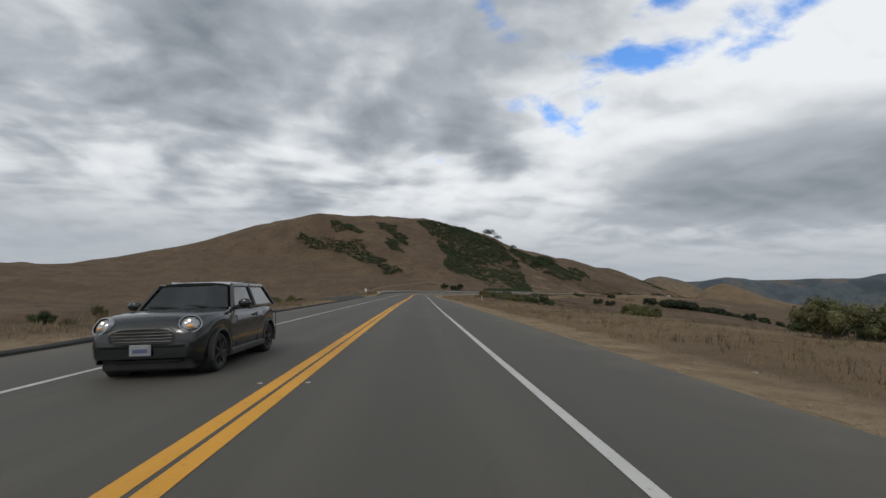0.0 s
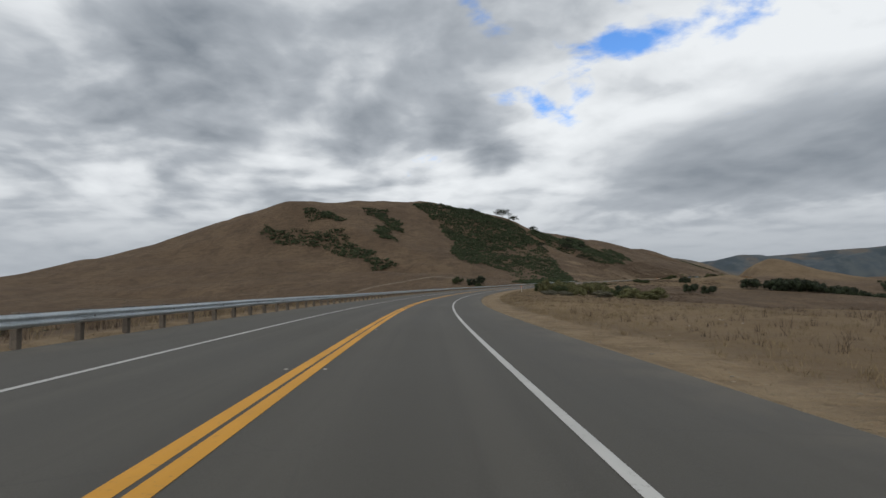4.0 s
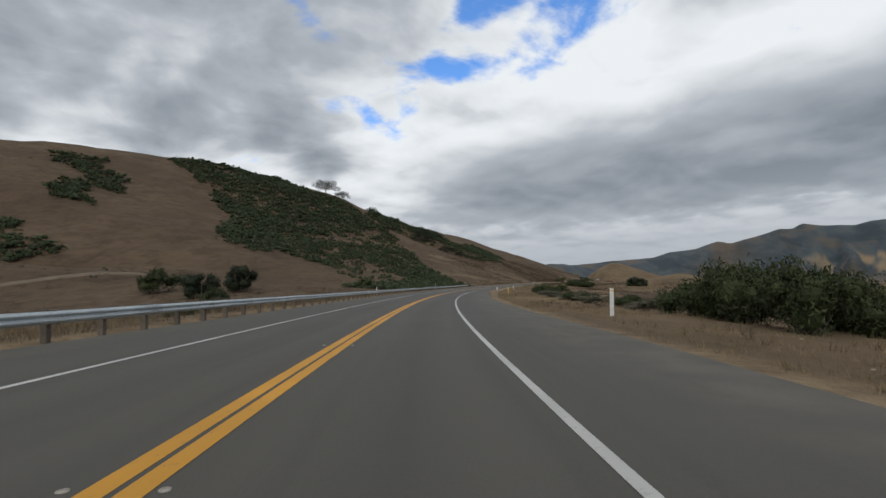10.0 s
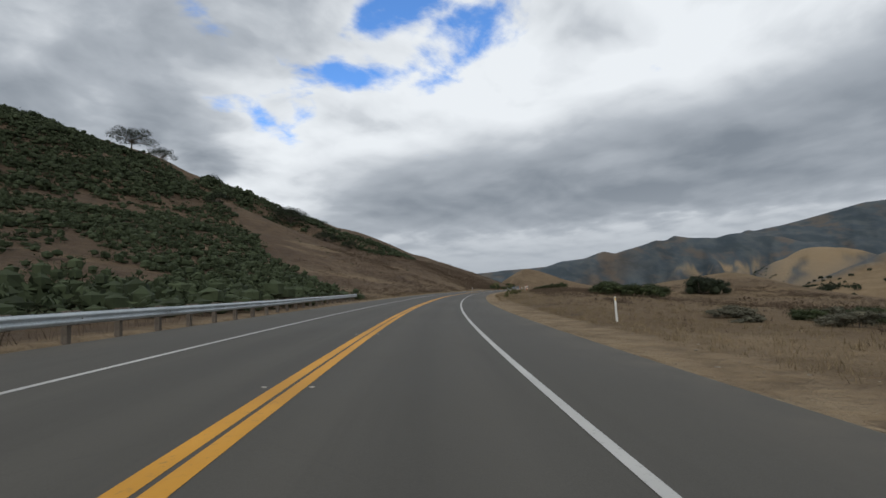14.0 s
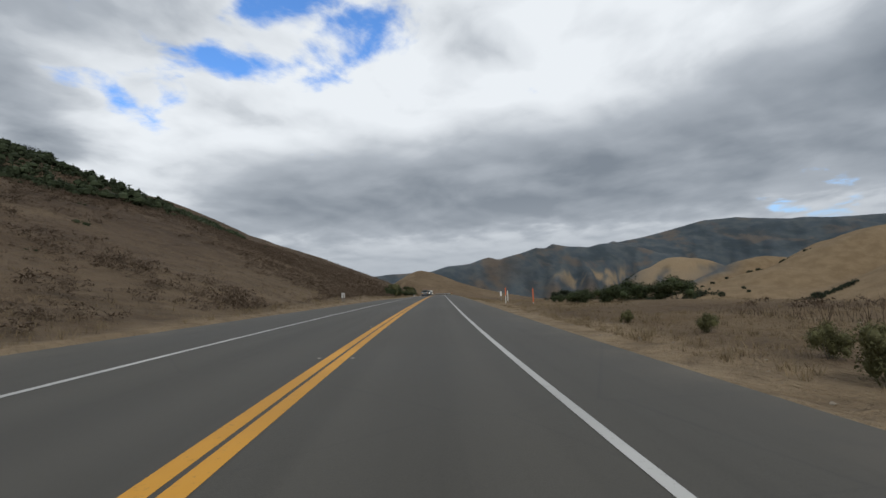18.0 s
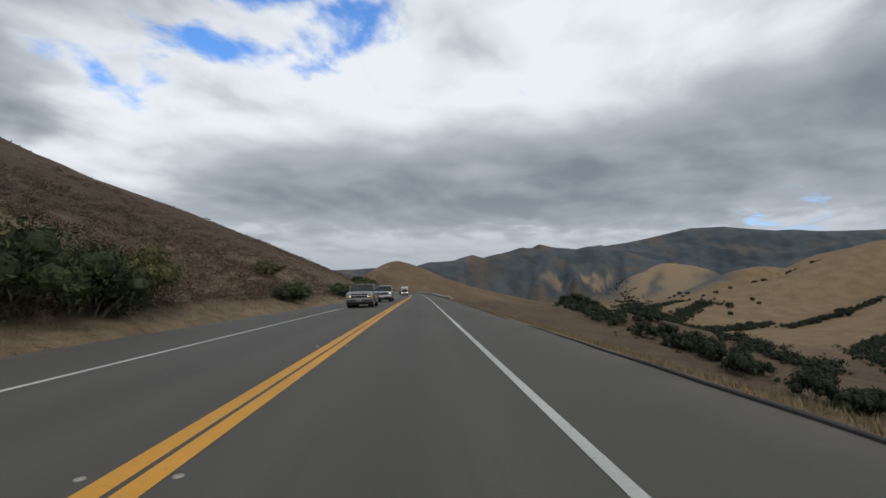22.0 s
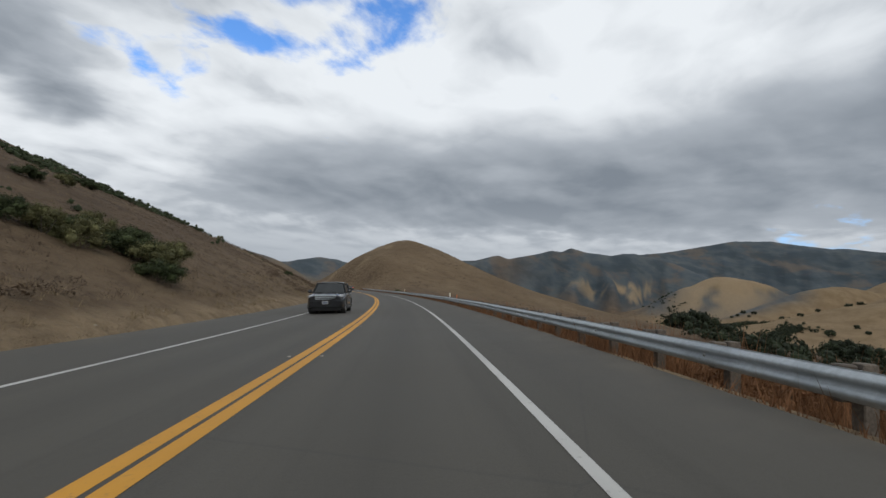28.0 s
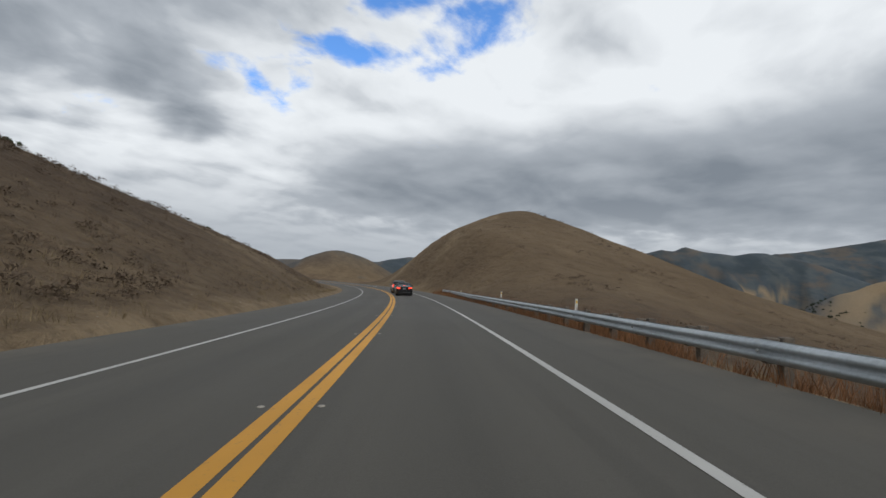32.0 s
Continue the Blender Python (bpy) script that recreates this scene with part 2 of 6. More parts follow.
def ground_material():
    """Dry grass, with bare dirt, painted sunshine, golden grass and haze-tinted brush where the ground's cover says so.
    """
    m = bpy.data.materials.new("dry_grass_land")
    m.use_nodes = True
    n = Nodes(m.node_tree)
    at = n.add("TexCoord").outputs["Object"]
    cover = n.add("SeparateColor")
    n.put(cover.inputs[0], n.add("Attribute", attribute_name="cover").outputs["Color"])
    dirt, gold, brush = cover.outputs[0], cover.outputs[1], cover.outputs[2]
    huge, big, mid, tiny = n.noise(at, .006, 6.0, .6), n.noise(at, .035, 8.0, .62), n.noise(at, .45, 7.0, .68), n.noise(at, 5.0, 6.0, .7)
    squash = n.add("Mapping")
    squash.inputs["Scale"].default_value = (1, 1, 3.2)
    n.put(squash.inputs["Vector"], at)
    trail = n.noise(squash.outputs[0], .16, 7.0, .62, .6)
    col = n.mix(n.between(big, .34, .66), (.140, .101, .070), (.212, .156, .104))
    col = n.mix(n.between(huge, .35, .7, 0, .6), col, (.153, .113, .076))
    col = n.mix(n.between(trail, .44, .66, 0, .52), col, (.092, .068, .050))
    col = n.mix(n.between(n.noise(at, .085, 7.0, .66, .5), .50, .68, 0, .52), col, (.074, .057, .043))
    col = n.mix(n.between(mid, .52, .78, 0, .65), col, (.215, .160, .098))
    col = n.mix(n.between(mid, .50, .26, 0, .55), col, (.072, .054, .040))
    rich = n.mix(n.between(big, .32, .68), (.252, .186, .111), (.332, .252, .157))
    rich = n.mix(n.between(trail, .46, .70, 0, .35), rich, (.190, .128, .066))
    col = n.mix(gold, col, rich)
    # the mountains: hazed brush and tan spurs that run down their sides
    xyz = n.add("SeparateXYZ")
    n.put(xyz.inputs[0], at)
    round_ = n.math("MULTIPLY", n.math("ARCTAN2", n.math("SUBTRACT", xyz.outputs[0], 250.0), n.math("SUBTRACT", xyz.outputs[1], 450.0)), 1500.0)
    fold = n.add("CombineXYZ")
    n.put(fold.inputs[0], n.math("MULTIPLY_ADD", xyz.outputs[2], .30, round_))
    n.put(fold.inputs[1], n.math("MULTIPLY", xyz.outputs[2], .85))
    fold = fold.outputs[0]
    # distance haze is put into these base colours as a blue tint
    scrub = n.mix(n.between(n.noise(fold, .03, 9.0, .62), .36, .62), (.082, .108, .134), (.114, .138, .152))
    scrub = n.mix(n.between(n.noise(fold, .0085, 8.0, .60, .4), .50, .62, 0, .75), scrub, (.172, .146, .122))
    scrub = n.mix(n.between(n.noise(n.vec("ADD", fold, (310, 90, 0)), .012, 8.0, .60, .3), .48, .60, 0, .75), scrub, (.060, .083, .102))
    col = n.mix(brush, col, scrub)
    soil_and_sunlit = n.mix(n.between(mid, .3, .7), (.325, .246, .155), (.430, .338, .222))
    # besides bare dirt, this mask paints the sunshine on one far hilltop
    col = n.mix(n.math("MULTIPLY", dirt, n.between(n.noise(at, .9, 6.0, .65), .32, .58, .62, 1.0)), col, soil_and_sunlit)
    col = n.mix(.38, col, n.mix(tiny, (.045, .033, .022), (.270, .205, .135)), "OVERLAY")
    p = n.add("BsdfPrincipled")
    n.put(p.inputs["Base Color"], col)
    p.inputs["Roughness"].default_value = .95
    p.inputs["Specular IOR Level"].default_value = .15
    one = n.add("Bump")
    n.put(one.inputs["Strength"], n.between(brush, 0, 1, .9, .25))
    one.inputs["Distance"].default_value = 2.2
    n.put(one.inputs["Height"], n.math("MULTIPLY_ADD", mid, .5, trail))
    two = n.add("Bump")
    two.inputs["Strength"].default_value, two.inputs["Distance"].default_value = .6, .12
    n.put(two.inputs["Height"], tiny)
    n.put(two.inputs["Normal"], one.outputs[0])
    n.put(p.inputs["Normal"], two.outputs[0])
    n.put(n.add("OutputMaterial").inputs[0], p.outputs[0])
    return m


ASPHALT = asphalt_material()
YELLOW = paint_material("yellow_road_paint", (.62, .295, .022), (.18, .12, .055))
WHITE = paint_material("white_road_paint", (.50, .495, .47), (.17, .165, .15))
LAND = ground_material()
STEEL = surface("galvanised_steel", (.42, .46, .48), (.52, .56, .58), 1.2, 14, .56, .05, .45, .25)
STEEL_DULL = surface("weathered_steel", (.20, .21, .21), (.30, .30, .29), 2.5, 20, .6, .1, .5, .3)
TIMBER = surface("grey_timber", (.085, .068, .052), (.15, .125, .10), 3, 26, .85, .3, 0, .5, per_piece=.25)
MARKER = surface("white_marker_plastic", (.66, .66, .63), (.78, .77, .74), 4, 30, .5, .05, 0, .2)
MARKER_DIRTY = surface("dirty_ceramic", (.20, .18, .15), (.34, .31, .26), 8, 40, .6, .1, 0, .4)
CREAM = surface("faded_cream_sheeting", (.50, .39, .22), (.58, .46, .27), 5, 30, .5, .03, 0, .2)
ORANGE = surface("orange_reflective", (.72, .13, .03), (.80, .19, .05), 5, 30, .5, .03, 0, .2)
AMBER = surface("yellow_reflective", (.75, .48, .04), (.82, .56, .08), 5, 30, .5, .03, 0, .2)
BLACK = surface("black_sheeting", (.018, .018, .018), (.035, .034, .032), 5, 30, .5, .03, 0, .2)
ROCK = surface("roadside_stone", (.22, .18, .13), (.34, .29, .22), 3, 18, .9, .4, 0, .4, per_piece=.3)
STRAW = surface("dry_grass_blades", (.185, .140, .082), (.275, .210, .126), .05, .8, .9, 0, 0, .3, per_piece=.40, gloss=.18)
STRAW_DARK = surface("dead_weeds", (.075, .054, .038), (.130, .095, .065), .2, 2, .9, 0, 0, .3, per_piece=.4, gloss=.18)
RUSTY = surface("reddish_dry_brush", (.165, .080, .040), (.245, .125, .062), .2, 2, .9, 0, 0, .3, per_piece=.4, gloss=.18)
LEAF_DARK = surface("dark_scrub_leaves", (.030, .042, .017), (.062, .076, .032), .3, 3, .75, 0, 0, .3, per_piece=.5, gloss=.18)
LEAF_OAK = surface("oak_leaves", (.017, .024, .013), (.036, .046, .024), .3, 3, .7, 0, 0, .3, per_piece=.5, gloss=.18)
LEAF_OLIVE = surface("olive_shrub_leaves", (.082, .084, .036), (.155, .148, .068), .3, 3, .75, 0, 0, .3, per_piece=.45, gloss=.18)
LEAF_GREY = surface("grey_sage_leaves", (.085, .083, .058), (.140, .130, .092), .3, 3, .85, 0, 0, .3, per_piece=.4, gloss=.18)
LEAF_BRUSH = surface("hill_brush_leaves", (.036, .048, .024), (.060, .076, .040), .10, 1.2, .85, 0, 0, .25, per_piece=.32, gloss=.15)
BROWN_BRUSH = surface("brown_slope_brush", (.096, .069, .048), (.138, .101, .070), .12, 1.2, .9, 0, 0, .25, per_piece=.25, gloss=.15)
OLD_TAR = surface("old_dark_asphalt", (.018, .018, .018), (.040, .038, .035), .8, 12, .9, .5, 0, .4)
TRACK = surface("pale_track_dirt", (.125, .096, .068), (.165, .128, .092), .3, 3, .95, .2, 0, .4)
BARK = surface("grey_bark", (.07, .058, .046), (.13, .11, .09), 1, 12, .9, .5, 0, .5)

# ---- road course
KNOTS = ROAD_S + 40.0 * np.arange(len(HEADING))
S = np.arange(KNOTS[0], KNOTS[-1] + .1, 2.0)


def glide(values, at):
    """Smooth curve through the knots of the road."""
    v = np.array(values)
    v = np.concatenate([[2 * v[0] - v[1]], v, [2 * v[-1] - v[-2]]])
    i = np.clip(((at - KNOTS[0]) // 40).astype(int), 0, len(KNOTS) - 2)
    u = (at - KNOTS[i]) / 40
    a, b, c, d = v[i], v[i + 1], v[i + 2], v[i + 3]
    return .5 * (2 * b + (c - a) * u + (2 * a - 5 * b + 4 * c - d) * u * u + (3 * b - a - 3 * c + d) * u ** 3)


HD, BK, RZ = np.radians(glide(HEADING, S)), np.radians(glide(CROSSFALL, S)), glide(RISE, S)
RX = ROAD_X + np.concatenate([[0], np.cumsum(np.sin((HD[1:] + HD[:-1]) / 2) * 2.0)])
RY = ROAD_Y + np.concatenate([[0], np.cumsum(np.cos((HD[1:] + HD[:-1]) / 2) * 2.0)])


def crown(s):
    """How far the left lane falls away on the straights, 0 to 1."""
    return np.interp(s, (40, 85, 600, 650, 740, 790), (1, 0, 0, 1, 1, 0))


def road(s, n, z=0.0):
    """Place at s metres along the road, n to the right of its centre line, z above its surface."""
    h, b, c = np.interp(s, S, HD), np.interp(s, S, BK), crown(s)
    left = np.clip(-np.asarray(n, float), 0, None)
    z = z - .040 * c * np.minimum(left, 6.75)
    n = n - .13 * c * np.minimum(left, 6.75)
    u, w = n * np.cos(b) + z * np.sin(b), -n * np.sin(b) + z * np.cos(b)
    return np.interp(s, S, RX) + u * np.cos(h), np.interp(s, S, RY) - u * np.sin(h), np.interp(s, S, RZ) + w


def stand(s, n, turn=0.0, banked=False):
    """Pose on the ground (or, banked, on the road) at s, n: its y axis runs along the road."""
    h = math.degrees(float(np.interp(s, S, HD)))
    if banked:
        x, y, z = (float(v) for v in road(s, n))
        return pose(x, y, z, 0, 0, -h) @ pose(0, 0, 0, 0, math.degrees(float(np.interp(s, S, BK))) - (2.0 * float(crown(s)) if n < 0 else 0), 0) @ pose(0, 0, 0, 0, 0, turn)
    x, y, z = (float(v) for v in land(s, n))
    return pose(x, y, z, 0, 0, turn - h)


# ---- lie of the land
def lattice(ix, iy, seed):
    h = np.sin(ix * 127.1 + iy * 311.7 + seed * 74.7) * 43758.5453
    return h - np.floor(h)


def rough(x, y, size, seed=0, octaves=3):
    """Smooth noise between -1 and 1, with features about size metres across."""
    x, y = np.asarray(x, float) / size, np.asarray(y, float) / size
    total, amp, norm = 0, 1.0, 0
    for k in range(octaves):
        i, j = np.floor(x), np.floor(y)
        u, v = x - i, y - j
        u, v = u * u * (3 - 2 * u), v * v * (3 - 2 * v)
        a, b = lattice(i, j, seed + k), lattice(i + 1, j, seed + k)
        c, d = lattice(i, j + 1, seed + k), lattice(i + 1, j + 1, seed + k)
        total = total + amp * (2 * ((a * (1 - u) + b * u) * (1 - v) + (c * (1 - u) + d * u) * v) - 1)
        norm, amp, x, y = norm + amp, amp * .5, x * 2.03 + 17, y * 2.03 + 5
    return total / norm


def ease(x, a, b):
    t = np.clip((np.asarray(x, float) - a) / (b - a), 0, 1)
    return t * t * (3 - 2 * t)


# hills away from the road: x, y, height of the top, half widths along and across, turn in degrees
HILLS = (
    (1880, 310, 149, 500, 190, -44), (2030, 650, 83, 370, 135, -34), (2350, 330, 165, 420, 420, 0), (2065, 928, 103, 255, 160, -79), (1480, 210, 95, 330, 260, 0),
    (1957, 2810, 150, 520, 330, 20), (1384, 2591, 128, 260, 200, 0), (800, 2900, 105, 500, 300, 0),
    (-900, 1300, 36, 500, 300, 30), (-480, 640, 12, 260, 180, 60), (-1200, 300, 60, 500, 400, 0), (1300, 1500, 10, 420, 260, 20),
    (600, -900, 40, 500, 400, 0), (-700, -700, 50, 500, 400, 0),
)
# the mountains: direction from the middle of the place (degrees), height of the ridge
RIDGE = ((-180, 60), (-60, 70), (0, 90), (20, 120), (33, 170), (42, 200), (48, 215), (54, 240), (60, 275), (63, 300), (66, 330), (69, 360), (70.6, 372), (73.6, 402), (76, 440), (77.6, 462), (79, 480),
         (81.3, 478), (83, 462), (84.8, 441), (86.5, 427), (87.5, 428), (89.6, 402), (93, 388), (97, 388), (104, 400), (120, 380), (150, 200), (180, 60))
# and of the nearer range before it
FRONT = ((34, 20), (40, 60), (46, 130), (49, 172), (51.8, 180), (53.5, 206), (54.2, 212), (55.4, 199), (56.5, 212), (58.2, 229), (60, 250), (61.1, 246), (62, 270), (63.4, 253), (65, 244), (66.2, 236),
         (67.4, 249), (68.6, 250), (69.6, 236), (72.3, 208), (74.6, 160), (76.4, 126), (80, 60), (86, -20), (95, -58))


def far_height(x, y):
    q = (x - 200) * .819 - (y - 450) * .574
    z = -14 - 44 / (1 + np.exp(-(q - 150) / 80))
    floor = z
    for hx, hy, top, a, b, turn in HILLS:
        c, s = np.cos(np.radians(turn)), np.sin(np.radians(turn))
        u, v = (x - hx) * c + (y - hy) * s, -(x - hx) * s + (y - hy) * c
        z = np.maximum(z, floor + (top - floor) * np.exp(-(u / a) ** 2 - (v / b) ** 2))
    az, r = np.degrees(np.arctan2(x - 250, y - 450)), np.hypot(x - 250, y - 450)
    top = np.interp(az, [q[0] for q in RIDGE], [q[1] for q in RIDGE])
    lean = az * 12 + r * .022
    spur = 520 * rough(lean, r * .03, 62, 21, 3) + 120 * rough(az * 12 - r * .03, r * .06, 26, 22, 2)
    rise = ease(r + spur * (1 - ease(r, 3500, 4050)), 2500, 4100)
    z = np.maximum(z, floor + (top - floor) * rise ** 1.25 * (1 - .25 * ease(r, 4150, 4700)))
    crease = 1 - np.minimum(1, 2.6 * np.abs(rough(az * 14 + r * .035, r * .07, 58, 25, 3)))
    z = z - 60 * crease * 4 * rise * (1 - rise) * ease(top, 250, 330)
    near = np.interp(az, [q[0] for q in FRONT], [q[1] for q in FRONT])
    climb = ease(r + 330 * rough(az * 14 - r * .03, r * .05, 60, 23, 3) * (1 - ease(r, 2500, 2730)), 2080, 2760)
    face = floor + np.maximum(near - floor, 0) * climb * (1 - .7 * ease(r, 2790, 3250)) - 48 * crease * 4 * climb * (1 - climb) * ease(near, 60, 160)
    crest = np.where(face > z, np.exp(-((r - 2760) / 130) ** 2), 0)
    z = np.maximum(z, face)
    fold = 1 - np.minimum(1, 2.8 * np.abs(rough(x + .5 * y, y - .3 * x, 230, 27, 3)))
    z = z - 13 * fold * ease(z - floor, 12, 45) * ease(r, 1050, 1350) * (1 - ease(r, 2100, 2400))
    up = np.clip((z - floor) / 120, 0, 3)
    calm = (1 - .8 * ease(r, 3900, 4060)) * (1 - .8 * crest)
    z = z + up * calm * (10 * np.abs(rough(x, y, 260, 3)) + 7 * rough(x, y, 90, 5) - 4)
    return z


# left of the road: metres along, width of the slope, height of its crest, shape, depth of the hollow at its foot
LEFT = np.array((
    (-100, 520, 6, 2.2, 9), (60, 480, 6, 2.2, 14), (254, 430, 12, 2.2, 18), (340, 400, 19, 1.9, 9), (391, 385, 36, 1.35, -5), (420, 335, 62, 1.5, -1),
    (447, 275, 90, 1.4, 1), (500, 240, 98, 1.3, 0), (540, 215, 99, 1.2, 0), (600, 180, 84.5, 1.0, 0), (650, 160, 67, 1.0, 0),
    (706, 145, 57.5, .95, 0), (756, 135, 56, .92, 0), (806, 125, 49, .93, 0), (864, 125, 48.5, .95, 0), (968, 110, 44.5, 1.0, 0),
    (1010, 90, 32, 1.1, 0), (1060, 70, 16, 1.2, 0), (1260, 70, 8, 1.3, 0)))
# right of the road: metres along, then heights at these distances from the edge
RIGHT_D = (0, 12, 30, 60, 110, 200, 340)
RIGHT = np.array((
    (-100, -.3, -.5, -1.5, -8, -16, -22, -27), (150, -.3, -.5, -1.5, -9, -17, -24, -30), (260, -.3, -.8, -2.4, -8, -16, -25, -35),
    (330, -.3, -1.5, -5, -11, -17, -22, -34), (440, -.3, -1, -2.2, -5, -14, -24, -38), (490, -.2, -.3, -3, -5, -10, -23, -42), (535, -.2, -.2, -1.8, -1.6, -9, -24, -44),
    (566, -.3, -.3, -1.2, 1.8, -14, -27, -46), (587, -.3, -.7, -4, -13, -26, -40, -54), (602, -.3, -3.4, -9.5, -19, -32, -45, -56), (635, -.4, -6, -14, -25, -38, -49, -57), (680, -.4, -6.4, -15, -27, -40, -51, -58),
    (800, -.5, -6, -14, -26, -38, -48, -58), (880, -.5, -4.5, -11, -19, -27, -36, -50), (960, -.5, -3, -7, -11, -15, -19.5, -44), (1020, -.4, -2, -4.5, -9, -14, -16.5, -40), (1260, -.3, -1, -2.2, -5.5, -9, -14, -38)))



def left_height(s, d):
    wide, crest, shape, hollow = (np.interp(s, LEFT[:, 0], LEFT[:, k]) for k in (1, 2, 3, 4))
    u = np.clip(d, 0, None) / wide
    a, b = u ** shape, 1.06 - .32 * np.clip(u - 1, 0, 2)
    g = -np.log(np.exp(-14 * a) + np.exp(-14 * b)) / 14 + np.log(1 + np.exp(-14 * 1.06)) / 14
    return crest * g - hollow * (np.clip(d - 3.5, 0, None) / 150) * np.exp(1 - d / 150) - .25 * ease(d, 0, 2) * (1 - ease(d, 4, 10)) * ease(s, 460, 500)


def right_height(s, d):
    cols = [np.interp(s, RIGHT[:, 0], RIGHT[:, k + 1]) for k in range(7)]
    d = d - 2.6 * (1 - np.exp(-d / 2.6))  # a verge of a few metres before it falls away
    z = cols[0]
    for k in range(6):
        t = np.clip((d - RIGHT_D[k]) / (RIGHT_D[k + 1] - RIGHT_D[k]), 0, 1)
        z = z + (cols[k + 1] - cols[k]) * t
    return z


def knoll(x, y):
    """The round brown hill beside the last bend."""
    c, s = .669, .743
    u, v = (x - 590) * s + (y - 878) * c, (x - 590) * c - (y - 878) * s
    w = np.where(v < 0, 42, 92)
    return 38.5 * np.exp(-np.abs(u / 92) ** 2.0 - np.abs(v / w) ** np.where(v < 0, 1.8, 1.45))


EDGE_L, EDGE_R = -7.0, 6.4


def land(s, n):
    """Ground at s along and n across: x, y, z."""
    s, n = np.asarray(s, float), np.asarray(n, float)
    rx, ry, rz = road(s, np.clip(n, EDGE_L, EDGE_R))
    h = np.interp(s, S, HD)
    extra = n - np.clip(n, EDGE_L, EDGE_R)
    x, y = rx + extra * np.cos(h), ry - extra * np.sin(h)
    d = np.abs(extra)
    z = np.where(n < 0, left_height(s, d), right_height(s, d))
    z = np.where(d > 0, z, -.12) + rz
    swell = ease(d, 15, 90)
    z = z + swell * (2.6 * rough(x, y, 70, 11) + 1.0 * rough(x, y, 22, 12)) * np.clip(1 + z / 60, .5, 2)
    z = z + ease(d, 1, 8) * .28 * rough(x, y, 5, 13) + ease(d, .2, 2) * .05 * rough(x, y, 1.1, 14)
    # gullies down the face of the left hills
    u = np.clip(d / np.interp(s, LEFT[:, 0], LEFT[:, 1]), 0, 1)
    z = z - np.where(n < 0, 4 * u * (1 - u), 0) * ease(d, 20, 60) * 6.5 * ease(rough(s * 1.0 + .25 * d, d * .22, 34, 17, 3), -.1, .75)
    k = knoll(x, y)
    z = z + k * ease(d, 3, 22)
    out = np.where(n < 0, ease(-n, 430, 640), ease(n, 230, 345))
    return x, y, z * (1 - out) + far_height(x, y) * out



